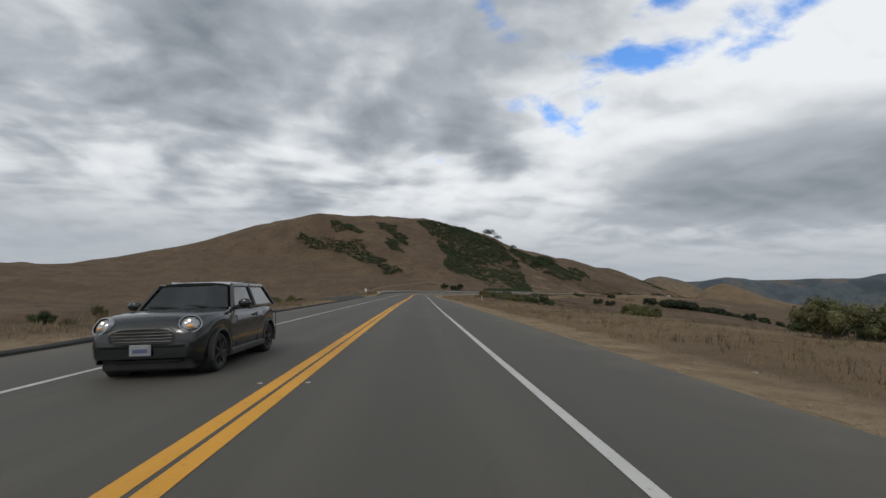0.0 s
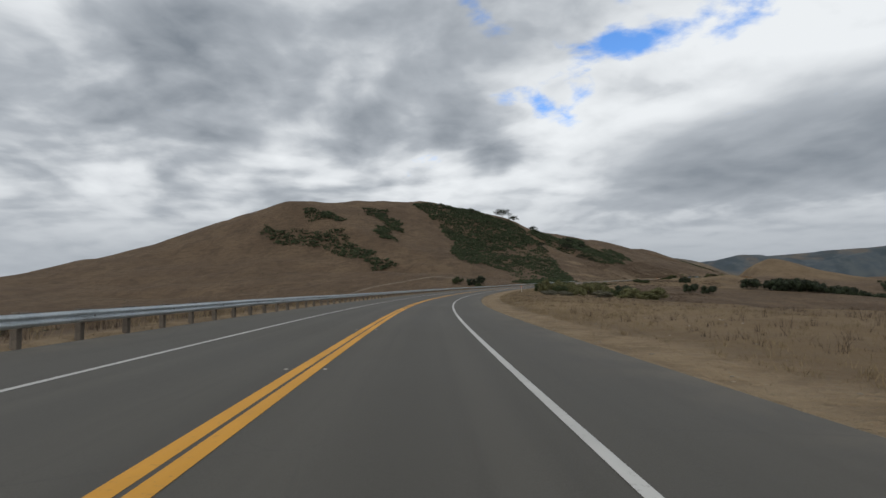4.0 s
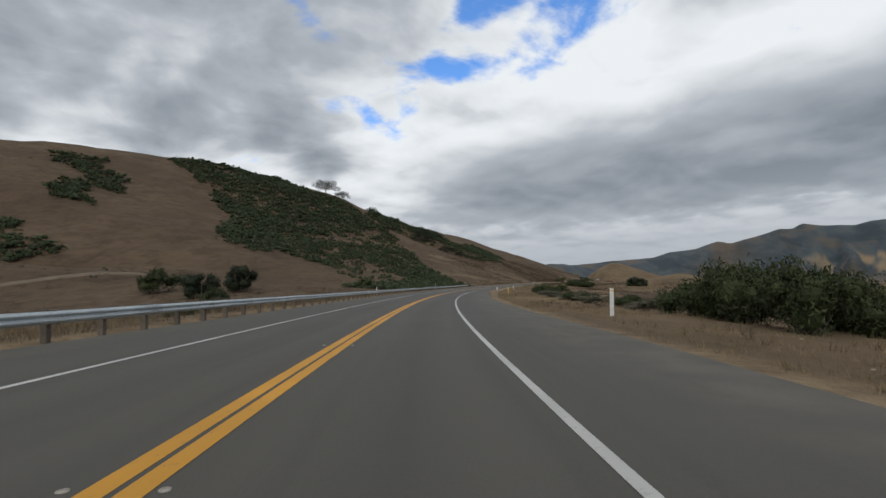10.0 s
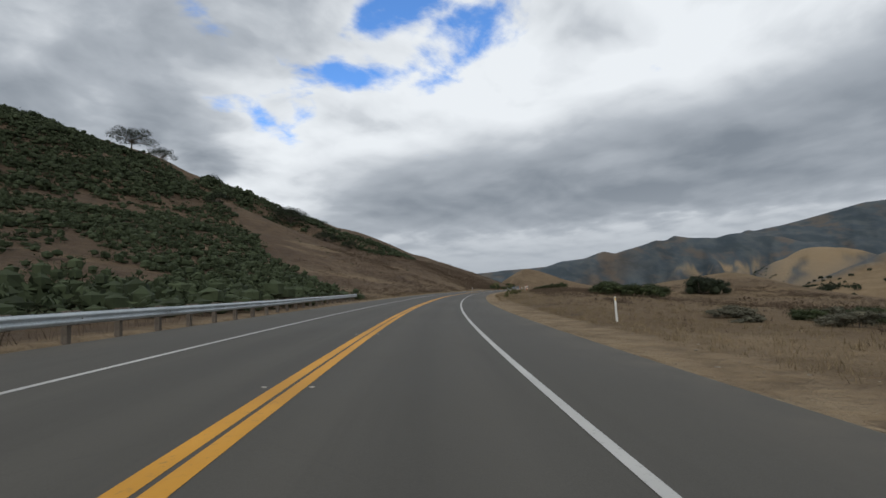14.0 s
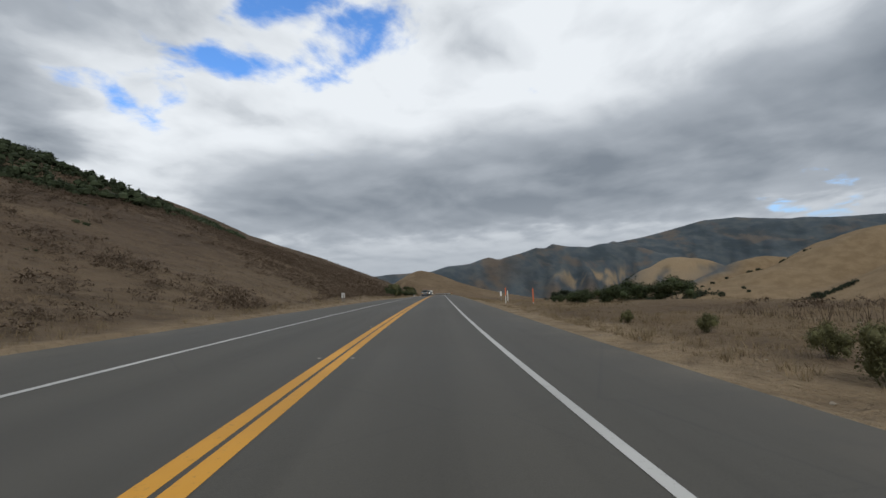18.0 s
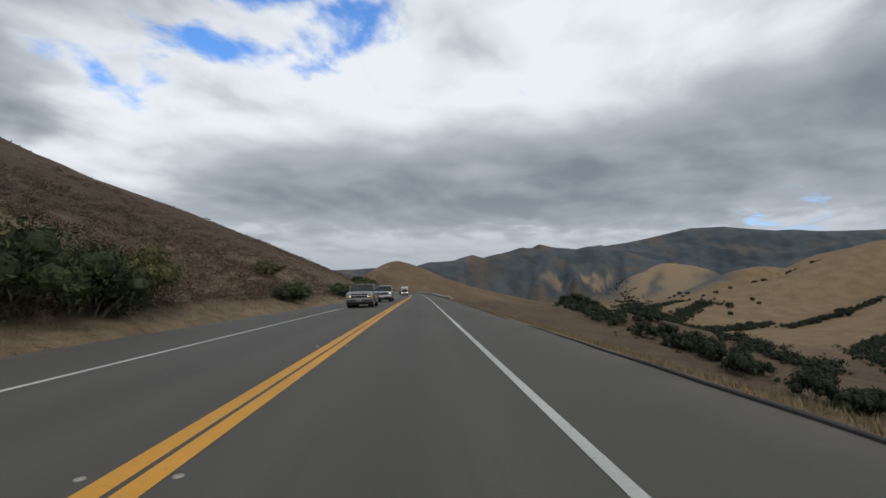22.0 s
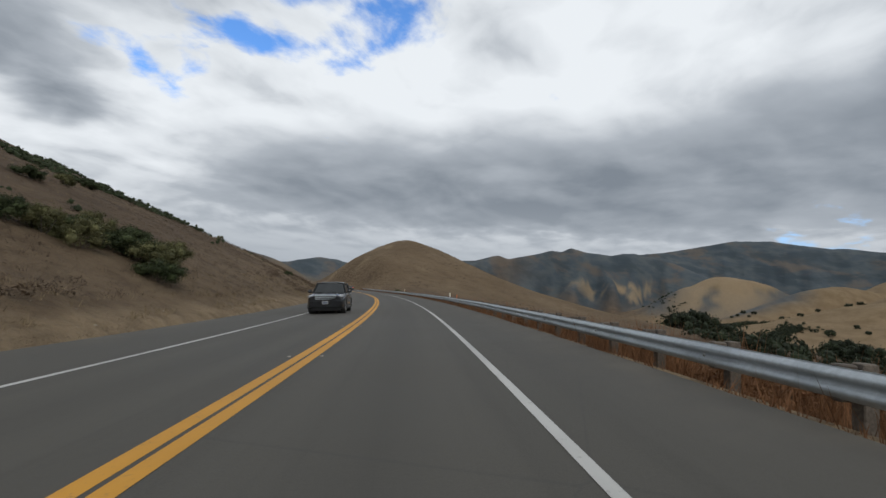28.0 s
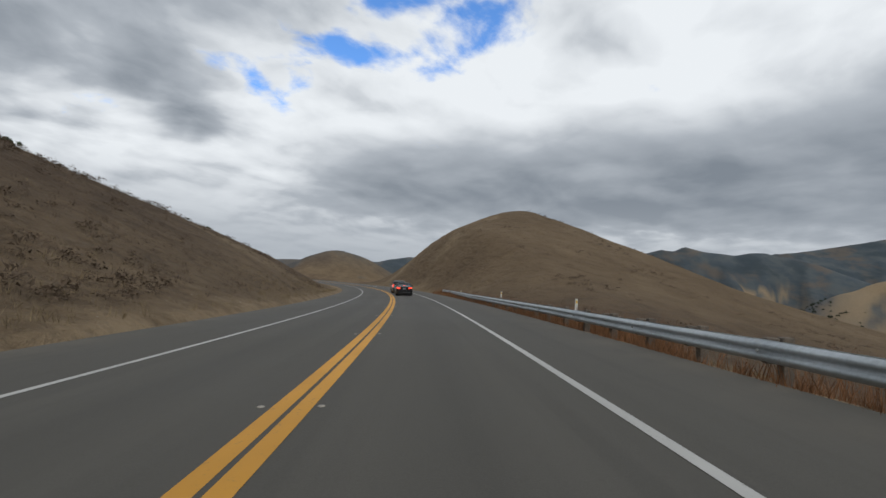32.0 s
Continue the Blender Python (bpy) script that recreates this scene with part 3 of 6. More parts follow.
# ---- making meshes
class Shape:
    """Collects corners and faces of one mesh."""

    def __init__(self):
        self.v, self.f = [], []

    def add(self, verts, faces):
        o = len(self.v)
        self.v += [tuple(p) for p in verts]
        self.f += [tuple(i + o for i in q) for q in faces]
        return self

    def box(self, size, at=(0, 0, 0), bevel=0.0, m=None):
        x, y, z = (k / 2 for k in size)
        b = min(bevel, x * .9, y * .9, z * .9)
        if b <= 0:
            vs = [(i * x, j * y, k * z) for i in (-1, 1) for j in (-1, 1) for k in (-1, 1)]
            fs = [(0, 1, 3, 2), (4, 6, 7, 5), (0, 4, 5, 1), (2, 3, 7, 6), (0, 2, 6, 4), (1, 5, 7, 3)]
        else:
            ring = lambda rx, ry: [(-rx, -ry + b), (-rx + b, -ry), (rx - b, -ry), (rx, -ry + b), (rx, ry - b), (rx - b, ry), (-rx + b, ry), (-rx, ry - b)]
            vs = [(*p, -z) for p in ring(x - b, y - b)] + [(*p, -z + b) for p in ring(x, y)] + [(*p, z - b) for p in ring(x, y)] + [(*p, z) for p in ring(x - b, y - b)]
            fs = [tuple(reversed(range(8))), tuple(range(24, 32))]
            fs += [(k * 8 + i, k * 8 + (i + 1) % 8, k * 8 + 8 + (i + 1) % 8, k * 8 + 8 + i) for k in range(3) for i in range(8)]
        m = m or Matrix()
        return self.add([m @ Vector((p[0] + at[0], p[1] + at[1], p[2] + at[2])) for p in vs], fs)

    def bar(self, a, b, wide, thick=None, taper=1.0, sides=0):
        """A bar from a to b: flat sided, or round when sides are given."""
        a, b = Vector(a), Vector(b)
        d = (b - a).normalized()
        u = d.cross(Vector((0, 0, 1)) if abs(d.z) < .95 else Vector((1, 0, 0))).normalized()
        v = d.cross(u)
        thick = thick or wide
        k = sides or 4
        ring = [(math.cos(2 * math.pi * (i + (.5 if not sides else 0)) / k) * (1 if sides else 1.414), math.sin(2 * math.pi * (i + (.5 if not sides else 0)) / k) * (1 if sides else 1.414)) for i in range(k)]
        vs = [a + u * (c * wide / 2) + v * (s * thick / 2) for c, s in ring] + [b + u * (c * wide / 2 * taper) + v * (s * thick / 2 * taper) for c, s in ring]
        return self.add(vs, [(i, (i + 1) % k, k + (i + 1) % k, k + i) for i in range(k)] + [tuple(reversed(range(k))), tuple(range(k, 2 * k))])

    def lathe(self, profile, steps=24, axis="x", m=None):
        """Turns (along, radius) pairs round an axis."""
        vs = []
        for a, r in profile:
            for i in range(steps):
                c, s = r * math.cos(2 * math.pi * i / steps), r * math.sin(2 * math.pi * i / steps)
                vs.append((a, c, s) if axis == "x" else (c, s, a))
        k = len(profile)
        fs = [(j * steps + i, j * steps + (i + 1) % steps, (j + 1) * steps + (i + 1) % steps, (j + 1) * steps + i) for j in range(k - 1) for i in range(steps)]
        m = m or Matrix()
        return self.add([m @ Vector(p) for p in vs], fs)

    def egg(self, size, at=(0, 0, 0), rings=6, steps=12):
        vs, fs = [], []
        for j in range(rings + 1):
            t = math.pi * j / rings
            for i in range(steps):
                p = 2 * math.pi * i / steps
                vs.append((at[0] + size[0] / 2 * math.sin(t) * math.cos(p), at[1] + size[1] / 2 * math.sin(t) * math.sin(p), at[2] + size[2] / 2 * math.cos(t)))
        for j in range(rings):
            for i in range(steps):
                fs.append((j * steps + i, j * steps + (i + 1) % steps, (j + 1) * steps + (i + 1) % steps, (j + 1) * steps + i))
        return self.add(vs, fs)

    def mesh(self, name, material, smooth=False):
        me = bpy.data.meshes.new(name)
        me.from_pydata(self.v, [], self.f)
        me.validate()
        me.materials.append(material)
        bm = bmesh.new()
        bm.from_mesh(me)
        bmesh.ops.recalc_face_normals(bm, faces=bm.faces)
        bm.to_mesh(me)
        bm.free()
        if smooth:
            me.polygons.foreach_set("use_smooth", np.ones(len(me.polygons), bool))
        return me


def raw_mesh(name, verts, faces, material, smooth=False):
    me = bpy.data.meshes.new(name)
    me.from_pydata(np.asarray(verts).tolist(), [], np.asarray(faces).tolist())
    me.materials.append(material)
    if smooth:
        me.polygons.foreach_set("use_smooth", np.ones(len(me.polygons), bool))
    return me


def part(name, shape, material, parent, label="", m=None, smooth=False):
    me = shape.mesh(name, material, smooth) if isinstance(shape, Shape) else shape
    ob = new(name, me)
    ob.parent = parent
    if m is not None:
        ob.matrix_basis = m
    return tagged(ob, label) if label else ob


def thing(name, label, category, m=None, group="", kind=""):
    ob = new(name)
    if m is not None:
        ob.matrix_basis = m
    ob.empty_display_size = .2
    return tagged(ob, label, category, group, kind)


# ---- the ground
def grid_faces(rows, cols):
    i = np.arange((rows - 1) * (cols - 1))
    a = i // (cols - 1) * cols + i % (cols - 1)
    return np.stack([a, a + cols, a + cols + 1, a + 1], -1)


def build_ground():
    d = np.concatenate([[0, .35], np.arange(1, 14, 1.0), np.arange(14, 40, 2.2), np.arange(40, 120, 5), np.arange(120, 700, 14)])
    left, right = EDGE_L - d, EDGE_R + d
    ns = np.concatenate([left[left > -660][::-1], [-3, 0, 3], right[right < 350]])
    ss = np.arange(KNOTS[0], KNOTS[-1] - 4, 3.5)
    gs, gn = np.meshgrid(ss, ns, indexing="ij")
    x, y, z = land(gs, gn)
    dirt = np.where(gn > 0, (1 - ease(gn + .9 * rough(x, y, 6, 31), 7.9, 9.8)) * (1 - .8 * ease(gs, 590, 610) * ease(gn, 6.4, 7.2)), .9 * (1 - ease(-gn + 1.0 * rough(x, y, 6, 32), 7.4, 9.5)))
    dirt = np.maximum(dirt, .55 * ease(rough(x, y, 14, 33), .25, .6) * (np.abs(gn) < 60))
    cut = ease(gs, 470, 500) * (1 - ease(gs, 980, 1010)) * (gn < -7) * (1 - ease(-gn, 10, 26))
    dirt = np.maximum(dirt, .30 * cut)
    field = ease(gn, 8, 11) * (1 - ease(gs, 360 + 6 * gn, 470 + 3 * gn)) * (1 - ease(gs, 480, 520)) * (.55 + .45 * ease(rough(x, y, 30, 34), -.3, .3)) * (1 - ease(gn + 25 * rough(x, y, 40, 35), 90, 200)) + .9 * ease(gn, 6.4, 7.5) * (1 - ease(gn, 11, 18)) * ease(gs, 560, 600)
    field = np.maximum(field, ease(gn, 8, 12) * (1 - ease(gn, 70, 110)) * ease(gs, 470, 500) * (1 - ease(gs, 580, 610)) * (.35 + .5 * ease(rough(x, y, 9, 36), -.2, .3)))
    near = np.stack([dirt, np.maximum(.5 * ease(knoll(x, y), 2, 10), field), 0 * x, np.ones_like(x)], -1)
    k = np.concatenate([np.linspace(-1, -.3, 50)[:-1], np.linspace(-.3, 1, 340)])
    g = 1500 * k + 3300 * np.sign(k) * np.abs(k) ** 3
    fx, fy = np.meshgrid(g + 250, g + 450, indexing="ij")
    fz = far_height(fx, fy)
    dist, side = np.full(fx.shape, 1e9), np.zeros(fx.shape)
    for i in range(0, len(S) - 4, 8):
        dx, dy = fx - RX[i], fy - RY[i]
        r = np.hypot(dx, dy)
        m = r < dist
        dist = np.where(m, r, dist)
        side = np.where(m, dx * np.cos(HD[i]) - dy * np.sin(HD[i]), side)
    reach = np.where(side < 0, 600, 310)
    sunk = (np.abs(side) < reach) & (dist < reach + 1)
    r = np.hypot(fx - 250, fy - 450)
    # where the haze-blue brush colour lies: the ranges and far hills
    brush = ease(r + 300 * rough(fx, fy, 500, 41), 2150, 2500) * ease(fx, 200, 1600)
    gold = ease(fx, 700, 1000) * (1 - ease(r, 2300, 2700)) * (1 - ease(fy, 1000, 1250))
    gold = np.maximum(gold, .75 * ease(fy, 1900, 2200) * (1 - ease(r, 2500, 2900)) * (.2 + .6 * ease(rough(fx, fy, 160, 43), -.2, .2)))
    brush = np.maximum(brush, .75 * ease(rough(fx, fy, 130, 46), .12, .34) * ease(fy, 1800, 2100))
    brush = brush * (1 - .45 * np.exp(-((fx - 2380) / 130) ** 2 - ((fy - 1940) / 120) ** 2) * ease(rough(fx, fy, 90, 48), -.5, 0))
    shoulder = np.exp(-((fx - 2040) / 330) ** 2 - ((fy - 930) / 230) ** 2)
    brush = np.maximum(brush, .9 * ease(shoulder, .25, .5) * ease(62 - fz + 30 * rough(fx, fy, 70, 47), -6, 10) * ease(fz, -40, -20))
    fz = np.where(sunk, np.minimum(fz, -75) - 25, fz)
    # sunshine on the far hilltop, painted as a lighter ground colour
    pale = np.exp(-((fx - 2050) / 200) ** 4 - ((fy - 945) / 125) ** 4) * ease(rough(fx, fy, 60, 45), -.8, -.1)
    rock_and_sunlit = np.maximum(pale, np.exp(-((fx - 2580) / 170) ** 4 - ((fy - 1480) / 190) ** 4) * ease(rough(fx, fy, 62, 44), .0, .22) * ease(fz, -10, 10) * (1 - ease(fz, 85, 125)))
    far = np.stack([rock_and_sunlit, gold, brush, np.ones_like(fx)], -1)
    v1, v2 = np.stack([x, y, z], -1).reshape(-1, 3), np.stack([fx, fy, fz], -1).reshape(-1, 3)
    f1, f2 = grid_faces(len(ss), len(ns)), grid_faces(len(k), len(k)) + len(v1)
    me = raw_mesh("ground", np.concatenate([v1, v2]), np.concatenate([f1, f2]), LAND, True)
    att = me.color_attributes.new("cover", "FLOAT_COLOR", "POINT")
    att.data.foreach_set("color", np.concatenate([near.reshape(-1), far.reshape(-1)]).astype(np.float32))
    return tagged(new("ground", me), "dry brown grass hills above a golden valley", "ground", kind="structure")


build_ground()

# ---- the road
S0, S1 = KNOTS[0] + 4, KNOTS[-1] - 8


def ribbon(name, s0, s1, ns, zs, material, step=2.0, parent=None):
    ss = np.append(np.arange(s0, s1, step), s1)
    gs, gn = np.meshgrid(ss, np.array(ns, float), indexing="ij")
    gz = np.broadcast_to(np.array(zs, float), gs.shape)
    gn = gn + np.where(gn > 5.5, 1.3 * ease(gs, 292, 318) * (1 - ease(gs, 392, 418)), 0)
    v = np.stack(road(gs, gn, gz), -1).reshape(-1, 3)
    me = raw_mesh(name, v, grid_faces(len(ss), len(ns)), material)
    uv = me.uv_layers.new(name="across_along")
    idx = np.empty(len(me.loops), int)
    me.loops.foreach_get("vertex_index", idx)
    uv.data.foreach_set("uv", np.stack([gn.reshape(-1)[idx], gs.reshape(-1)[idx]], -1).reshape(-1))
    ob = new(name, me)
    ob.parent = parent
    return ob


road_ob = tagged(ribbon("road", S0, S1, (-6.75, -6.5, -3.3, 0, 3.3, 5.9, 6.15), (-.16, 0, .0, .012, 0, 0, -.16), ASPHALT), "grey worn asphalt two-lane highway with a wide shoulder", "road", kind="structure")
for n0, wide, mt, word in ((-3.28, .06, WHITE, "faded white edge line"), (3.36, .062, WHITE, "faded white edge line"), (.0, .09, YELLOW, "yellow no-passing line"), (.235, .09, YELLOW, "yellow no-passing line")):
    tagged(ribbon("road_line", S0, S1, (n0 - wide, n0, n0 + wide), (.015, .017, .015) if mt is YELLOW else (.005, .008, .005), mt, parent=road_ob), word)

# raised markers beside the double line, two every 7.32 m
dome = Shape()
dome.lathe(((0, .040), (.009, .038), (.013, .027), (.015, .003)), 12, "z")
dome_me = dome.mesh("road_marker", MARKER_DIRTY, True)
for i in range(-3, 137):
    for n0 in (-.21, .40):
        part("road_marker", dome_me, None, road_ob, m=stand(i * 7.32 + 6.6, n0, 0, True) @ pose(0, 0, .008))

# ---- guard rails
W_BEAM = ((-.155, .0), (-.135, -.012), (-.10, -.070), (-.055, -.080), (-.025, -.030), (0, -.012), (.025, -.030), (.055, -.080), (.10, -.070), (.135, -.012), (.155, .0))


def guard_rail(s0, s1, line, label, side, sink=0.0):
    """W-beam rail along the road. line(s): its distance from the centre line; side: -1 left, 1 right."""
    rail = thing("guard_rail", label, "guard rail", stand(s0, line(s0)))
    inv = rail.matrix_basis.inverted()
    post = Shape().box((.16, .15, 1.32), (0, 0, .05), .012).mesh("post", TIMBER)
    block = Shape().box((.19, .13, .36), (0, 0, 0), .015).mesh("block", TIMBER)
    bolt = Shape().egg((.05, .05, .05), (0, 0, 0), 4, 8).mesh("bolt", STEEL_DULL)
    count = int((s1 - s0) / 1.905)
    for i in range(count + 1):
        s = s0 + i * 1.905
        lean = random.uniform(-1.2, 1.2)
        x, y, z = (float(v) for v in road(s, line(s) + side * .36, -sink))
        part("post", post, None, rail, m=inv @ pose(x, y, z + .03, lean, lean * .6, -math.degrees(float(np.interp(s, S, HD)))))
        x, y, z = (float(v) for v in road(s, line(s) + side * .18, .56 - sink + random.uniform(-.008, .008)))
        part("block", block, None, rail, m=inv @ pose(x, y, z, 0, 0, -math.degrees(float(np.interp(s, S, HD)))))
        if i % 2 == 0:
            x, y, z = (float(v) for v in road(s, line(s) - side * .012, .56 - sink))
            part("bolt", bolt, None, rail, m=inv @ pose(x, y, z))
    panels = int((s1 - s0) / 7.62) + 1
    for i in range(panels):
        a = s0 - .16 + i * 7.62
        b = min(a + 7.62 + .32, s1 + .25)
        if b - a < 1:
            continue
        ss = np.linspace(a, b, 9)
        proud = .004 * (i % 2)
        dip = random.uniform(-.012, .012)
        verts, k = [], len(W_BEAM)
        for thick in (0, .006):
            for q, s in enumerate(ss):
                for zz, off in W_BEAM:
                    verts.append(inv @ Vector([float(v) for v in road(s, line(s) + side * (.085 + off + thick - proud), .56 - sink + zz + dip * math.sin(q * .4))]))
        n1 = len(ss) * k
        faces = [(q * k + j, q * k + j + 1, (q + 1) * k + j + 1, (q + 1) * k + j) for q in range(len(ss) - 1) for j in range(k - 1)]
        faces += [tuple(n1 + v for v in reversed(f)) for f in faces]
        for q in range(len(ss) - 1):
            for j in (0, k - 1):
                faces.append((q * k + j, (q + 1) * k + j, n1 + (q + 1) * k + j, n1 + q * k + j))
        for q in (0, len(ss) - 1):
            for j in range(k - 1):
                faces.append((q * k + j, q * k + j + 1, n1 + q * k + j + 1, n1 + q * k + j))
        part("rail_beam", raw_mesh("rail_beam", verts, faces, STEEL, True), None, rail)
    return rail, inv


def end_marker(rail, inv, s, n, side, facing, sink=0.0):
    """Square plate with slanting black stripes at a rail's end."""
    h = -math.degrees(float(np.interp(s, S, HD)))
    x, y, z = (float(v) for v in road(s, n, .52 - sink))
    m = inv @ pose(x, y, z, 0, 0, h)
    part("end_plate", Shape().box((.50, .035, .58), (0, 0, 0), .012), CREAM, rail, "cream plate with slanting black stripes", m)
    for i in range(-2, 3):
        a, b = Vector((-.25, -.021 * facing, i * .22 + .12 * side)), Vector((.25, -.021 * facing, i * .22 - .12 * side))
        t0 = max(0, min(1, (a.z - .28) / (a.z - b.z))) if a.z > .28 else (max(0, (-.28 - a.z) / (b.z - a.z)) if a.z < -.28 else 0)
        t1 = 1 - (max(0, (b.z - .28) / (b.z - a.z)) if b.z > .28 else (max(0, (-.28 - b.z) / (a.z - b.z)) if b.z < -.28 else 0))
        if t1 - t0 > .1:
            p0, p1 = a.lerp(b, t0), a.lerp(b, t1)
            part("stripe", Shape().bar(p0, p1, .006, .075), BLACK, rail, m=m)
    part("end_post", Shape().box((.16, .20, 1.3), (.02 * side, .16 * facing, -.14), .015), TIMBER, rail, m=m)


left_line = lambda s: float(np.interp(s, (90, 130, 442, 472), (-5.75, -6.75, -6.75, -8.6)))
right_line = lambda s: float(np.interp(s, (716, 724, 960, 990), (6.5, 6.15, 6.1, 7.6)))
rail_a, inv_a = guard_rail(90.5, 470, left_line, "long galvanised W-beam guard rail on timber posts above the hollow", -1)
end_marker(rail_a, inv_a, 90.0, -5.95, -1, 1)
rail_b, inv_b = guard_rail(717, 988, right_line, "galvanised W-beam guard rail on timber posts above the steep valley side", 1, .22)
end_marker(rail_b, inv_b, 716.4, 6.62, 1, 1, .30)


# ---- roadside markers
def flexible_post(s, n, label, high=1.1, wide=.10, top=None, top_part=.4, turn=0.0, lean=0.0, name="delineator_post"):
    t = thing(name, label, "road marker", stand(s, n, turn) @ pose(0, 0, 0, lean * .4, lean, 0), "delineators")
    sh = Shape()
    q = [(-wide / 2, .012), (-wide / 4, -.006), (0, -.012), (wide / 4, -.006), (wide / 2, .012)]
    zs = (-.25, 0, high * .5, high - .03, high)
    vs = []
    for back in (0, .008):
        for k, z in enumerate(zs):
            f = .8 if k == 4 else 1
            vs += [(x * f, y + back, z) for x, y in q]
    m = len(zs) * 5
    fs = [(k * 5 + j, k * 5 + j + 1, k * 5 + j + 6, k * 5 + j + 5) for k in range(4) for j in range(4)]
    fs += [tuple(m + i for i in reversed(f)) for f in fs]
    fs += [(k * 5 + j, k * 5 + j + 5, m + k * 5 + j + 5, m + k * 5 + j) for k in range(4) for j in (0, 4)] + [(20 + j, 21 + j, m + 21 + j, m + 20 + j) for j in range(4)]
    part("post", sh.add(vs, fs), MARKER, t)
    if top:
        part("sleeve", Shape().box((wide * 1.12, .040, high * top_part), (0, .002, high * (1 - top_part / 2) + .004), .008), top, t, "coloured reflective sleeve")
    else:
        part("reflector", Shape().box((wide * .7, .006, .10), (0, -.017, high - .12), .002), AMBER, t, "small amber reflector")
    return t


def paddle(s, n, label, turn=0.0, double=False, high=1.15, lean=0.0):
    """Narrow white panels on a thin steel stake."""
    t = thing("paddle_marker", label, "road marker", stand(s, n, turn) @ pose(0, 0, 0, 0, lean, 0), "delineators")
    for off in ((-.10, .10) if double else (0,)):
        part("panel", Shape().box((.11 if double else .20, .012, .52), (off, -.02, high - .28), .006), MARKER, t)
        part("stake", Shape().box((.045, .03, high + .3), (off, .012, (high - .3) / 2), .006), STEEL_DULL, t)
    return t


paddle(78.6, -6.95, "two narrow white marker panels on stakes in dry grass", 0, True, 1.5)
flexible_post(118, 17.5, "thin white marker post with an orange top in the dry field", 1.5, .10, ORANGE, .35, 0, 1)
flexible_post(270.5, 10.6, "leaning white post with an orange sleeve beside brush", 1.75, .10, ORANGE, .45, 0, -4)
flexible_post(330.2, 11.9, "white marker post wrapped with a striped plastic band", 1.55, .24, None, .3, 8, 3)
paddle(394.2, 8.6, "white marker panel on a thin stake on the gravel verge", 0, False, 1.35)
flexible_post(396.2, 10.7, "leaning yellow marker post in straw-coloured grass", 1.35, .11, AMBER, .98, 0, -4)
flexible_post(440.0, 10.4, "white marker post at the bend", 1.15)
flexible_post(424.8, -8.6, "white marker post behind the guard rail", 1.25)
flexible_post(371.0, -8.8, "white marker post behind the guard rail", 1.2)
flexible_post(537.6, 8.6, "white marker post among green weeds", 1.1)
flexible_post(586.0, 10.0, "slim white marker post on the dry verge", 1.2)
paddle(582.2, -7.9, "two narrow white marker panels below the cut slope", 0, True, 1.0)
paddle(584.2, 9.0, "white marker panel above the valley", 0, False, 1.15)
flexible_post(578.4, 8.7, "white post with an orange sleeve above the valley", 1.5, .075, ORANGE, .5, 0, 1)
flexible_post(576.4, 11.0, "weathered orange marker post in tall grass", 1.35, .075, ORANGE, .95, 0, 0)
flexible_post(733.2, -7.5, "white marker post leaning over in roadside brush", .95, .14, None, .3, 0, -18)
flexible_post(737.0, 7.4, "orange topped marker post behind the guard rail", 1.25, .11, ORANGE, .45, 0, 0)
flexible_post(881.2, 11.2, "white post with a red-orange sleeve behind the guard rail", 2.0, .07, ORANGE, .5, 0, 1)
flexible_post(910.7, 7.3, "white marker post behind the guard rail", 1.5)
flexible_post(865.9, 7.6, "broad white marker post behind the guard rail", 1.45, .14)
flexible_post(958.0, 8.0, "white marker post behind the guard rail", 1.45)
flexible_post(941.5, 7.4, "white marker post behind the guard rail", 1.35)
flexible_post(985.0, 9.5, "white marker post at the rail's far end", 1.3)


# ---- plants
rng = np.random.default_rng(7)


def leaf_cloud(lumps, leaves, size, seed, flatness=.5):
    """Small pointed leaves spread through rounded lumps (x, y, z, radius, height share), some on stray tips: corners and faces."""
    r = np.random.default_rng(seed)
    lumps = np.array(lumps, float)
    share = lumps[:, 3] ** 2
    which = r.choice(len(lumps), leaves, p=share / share.sum())
    d = r.normal(size=(leaves, 3))
    d /= np.linalg.norm(d, axis=1)[:, None]
    ragged = 1 + .22 * rough(d[:, 0] * 5 + which * 3.7, d[:, 1] * 5 + d[:, 2] * 9, 1, seed, 2)
    rad = lumps[which, 3] * (.55 + .5 * r.random(leaves) ** .7) * ragged
    stray = r.random(leaves) < .14
    rad = np.where(stray, rad * r.uniform(1.05, 1.4, leaves), rad)
    c = lumps[which, :3] + d * rad[:, None] * np.stack([np.ones(leaves), np.ones(leaves), lumps[which, 4]], -1)
    c[:, 2] = np.maximum(c[:, 2], .02)
    a = r.normal(size=(leaves, 3)) + np.array([0, 0, .5])
    a /= np.linalg.norm(a, axis=1)[:, None]
    nrm = d * flatness + r.normal(size=(leaves, 3)) * .6
    b = np.cross(nrm, a)
    b /= np.maximum(np.linalg.norm(b, axis=1), 1e-6)[:, None]
    s = size * r.uniform(.6, 1.4, leaves)[:, None]
    v = np.stack([c - a * s, c + b * s * .6, c + a * s], 1).reshape(-1, 3)
    return v, np.arange(leaves * 3).reshape(-1, 3)


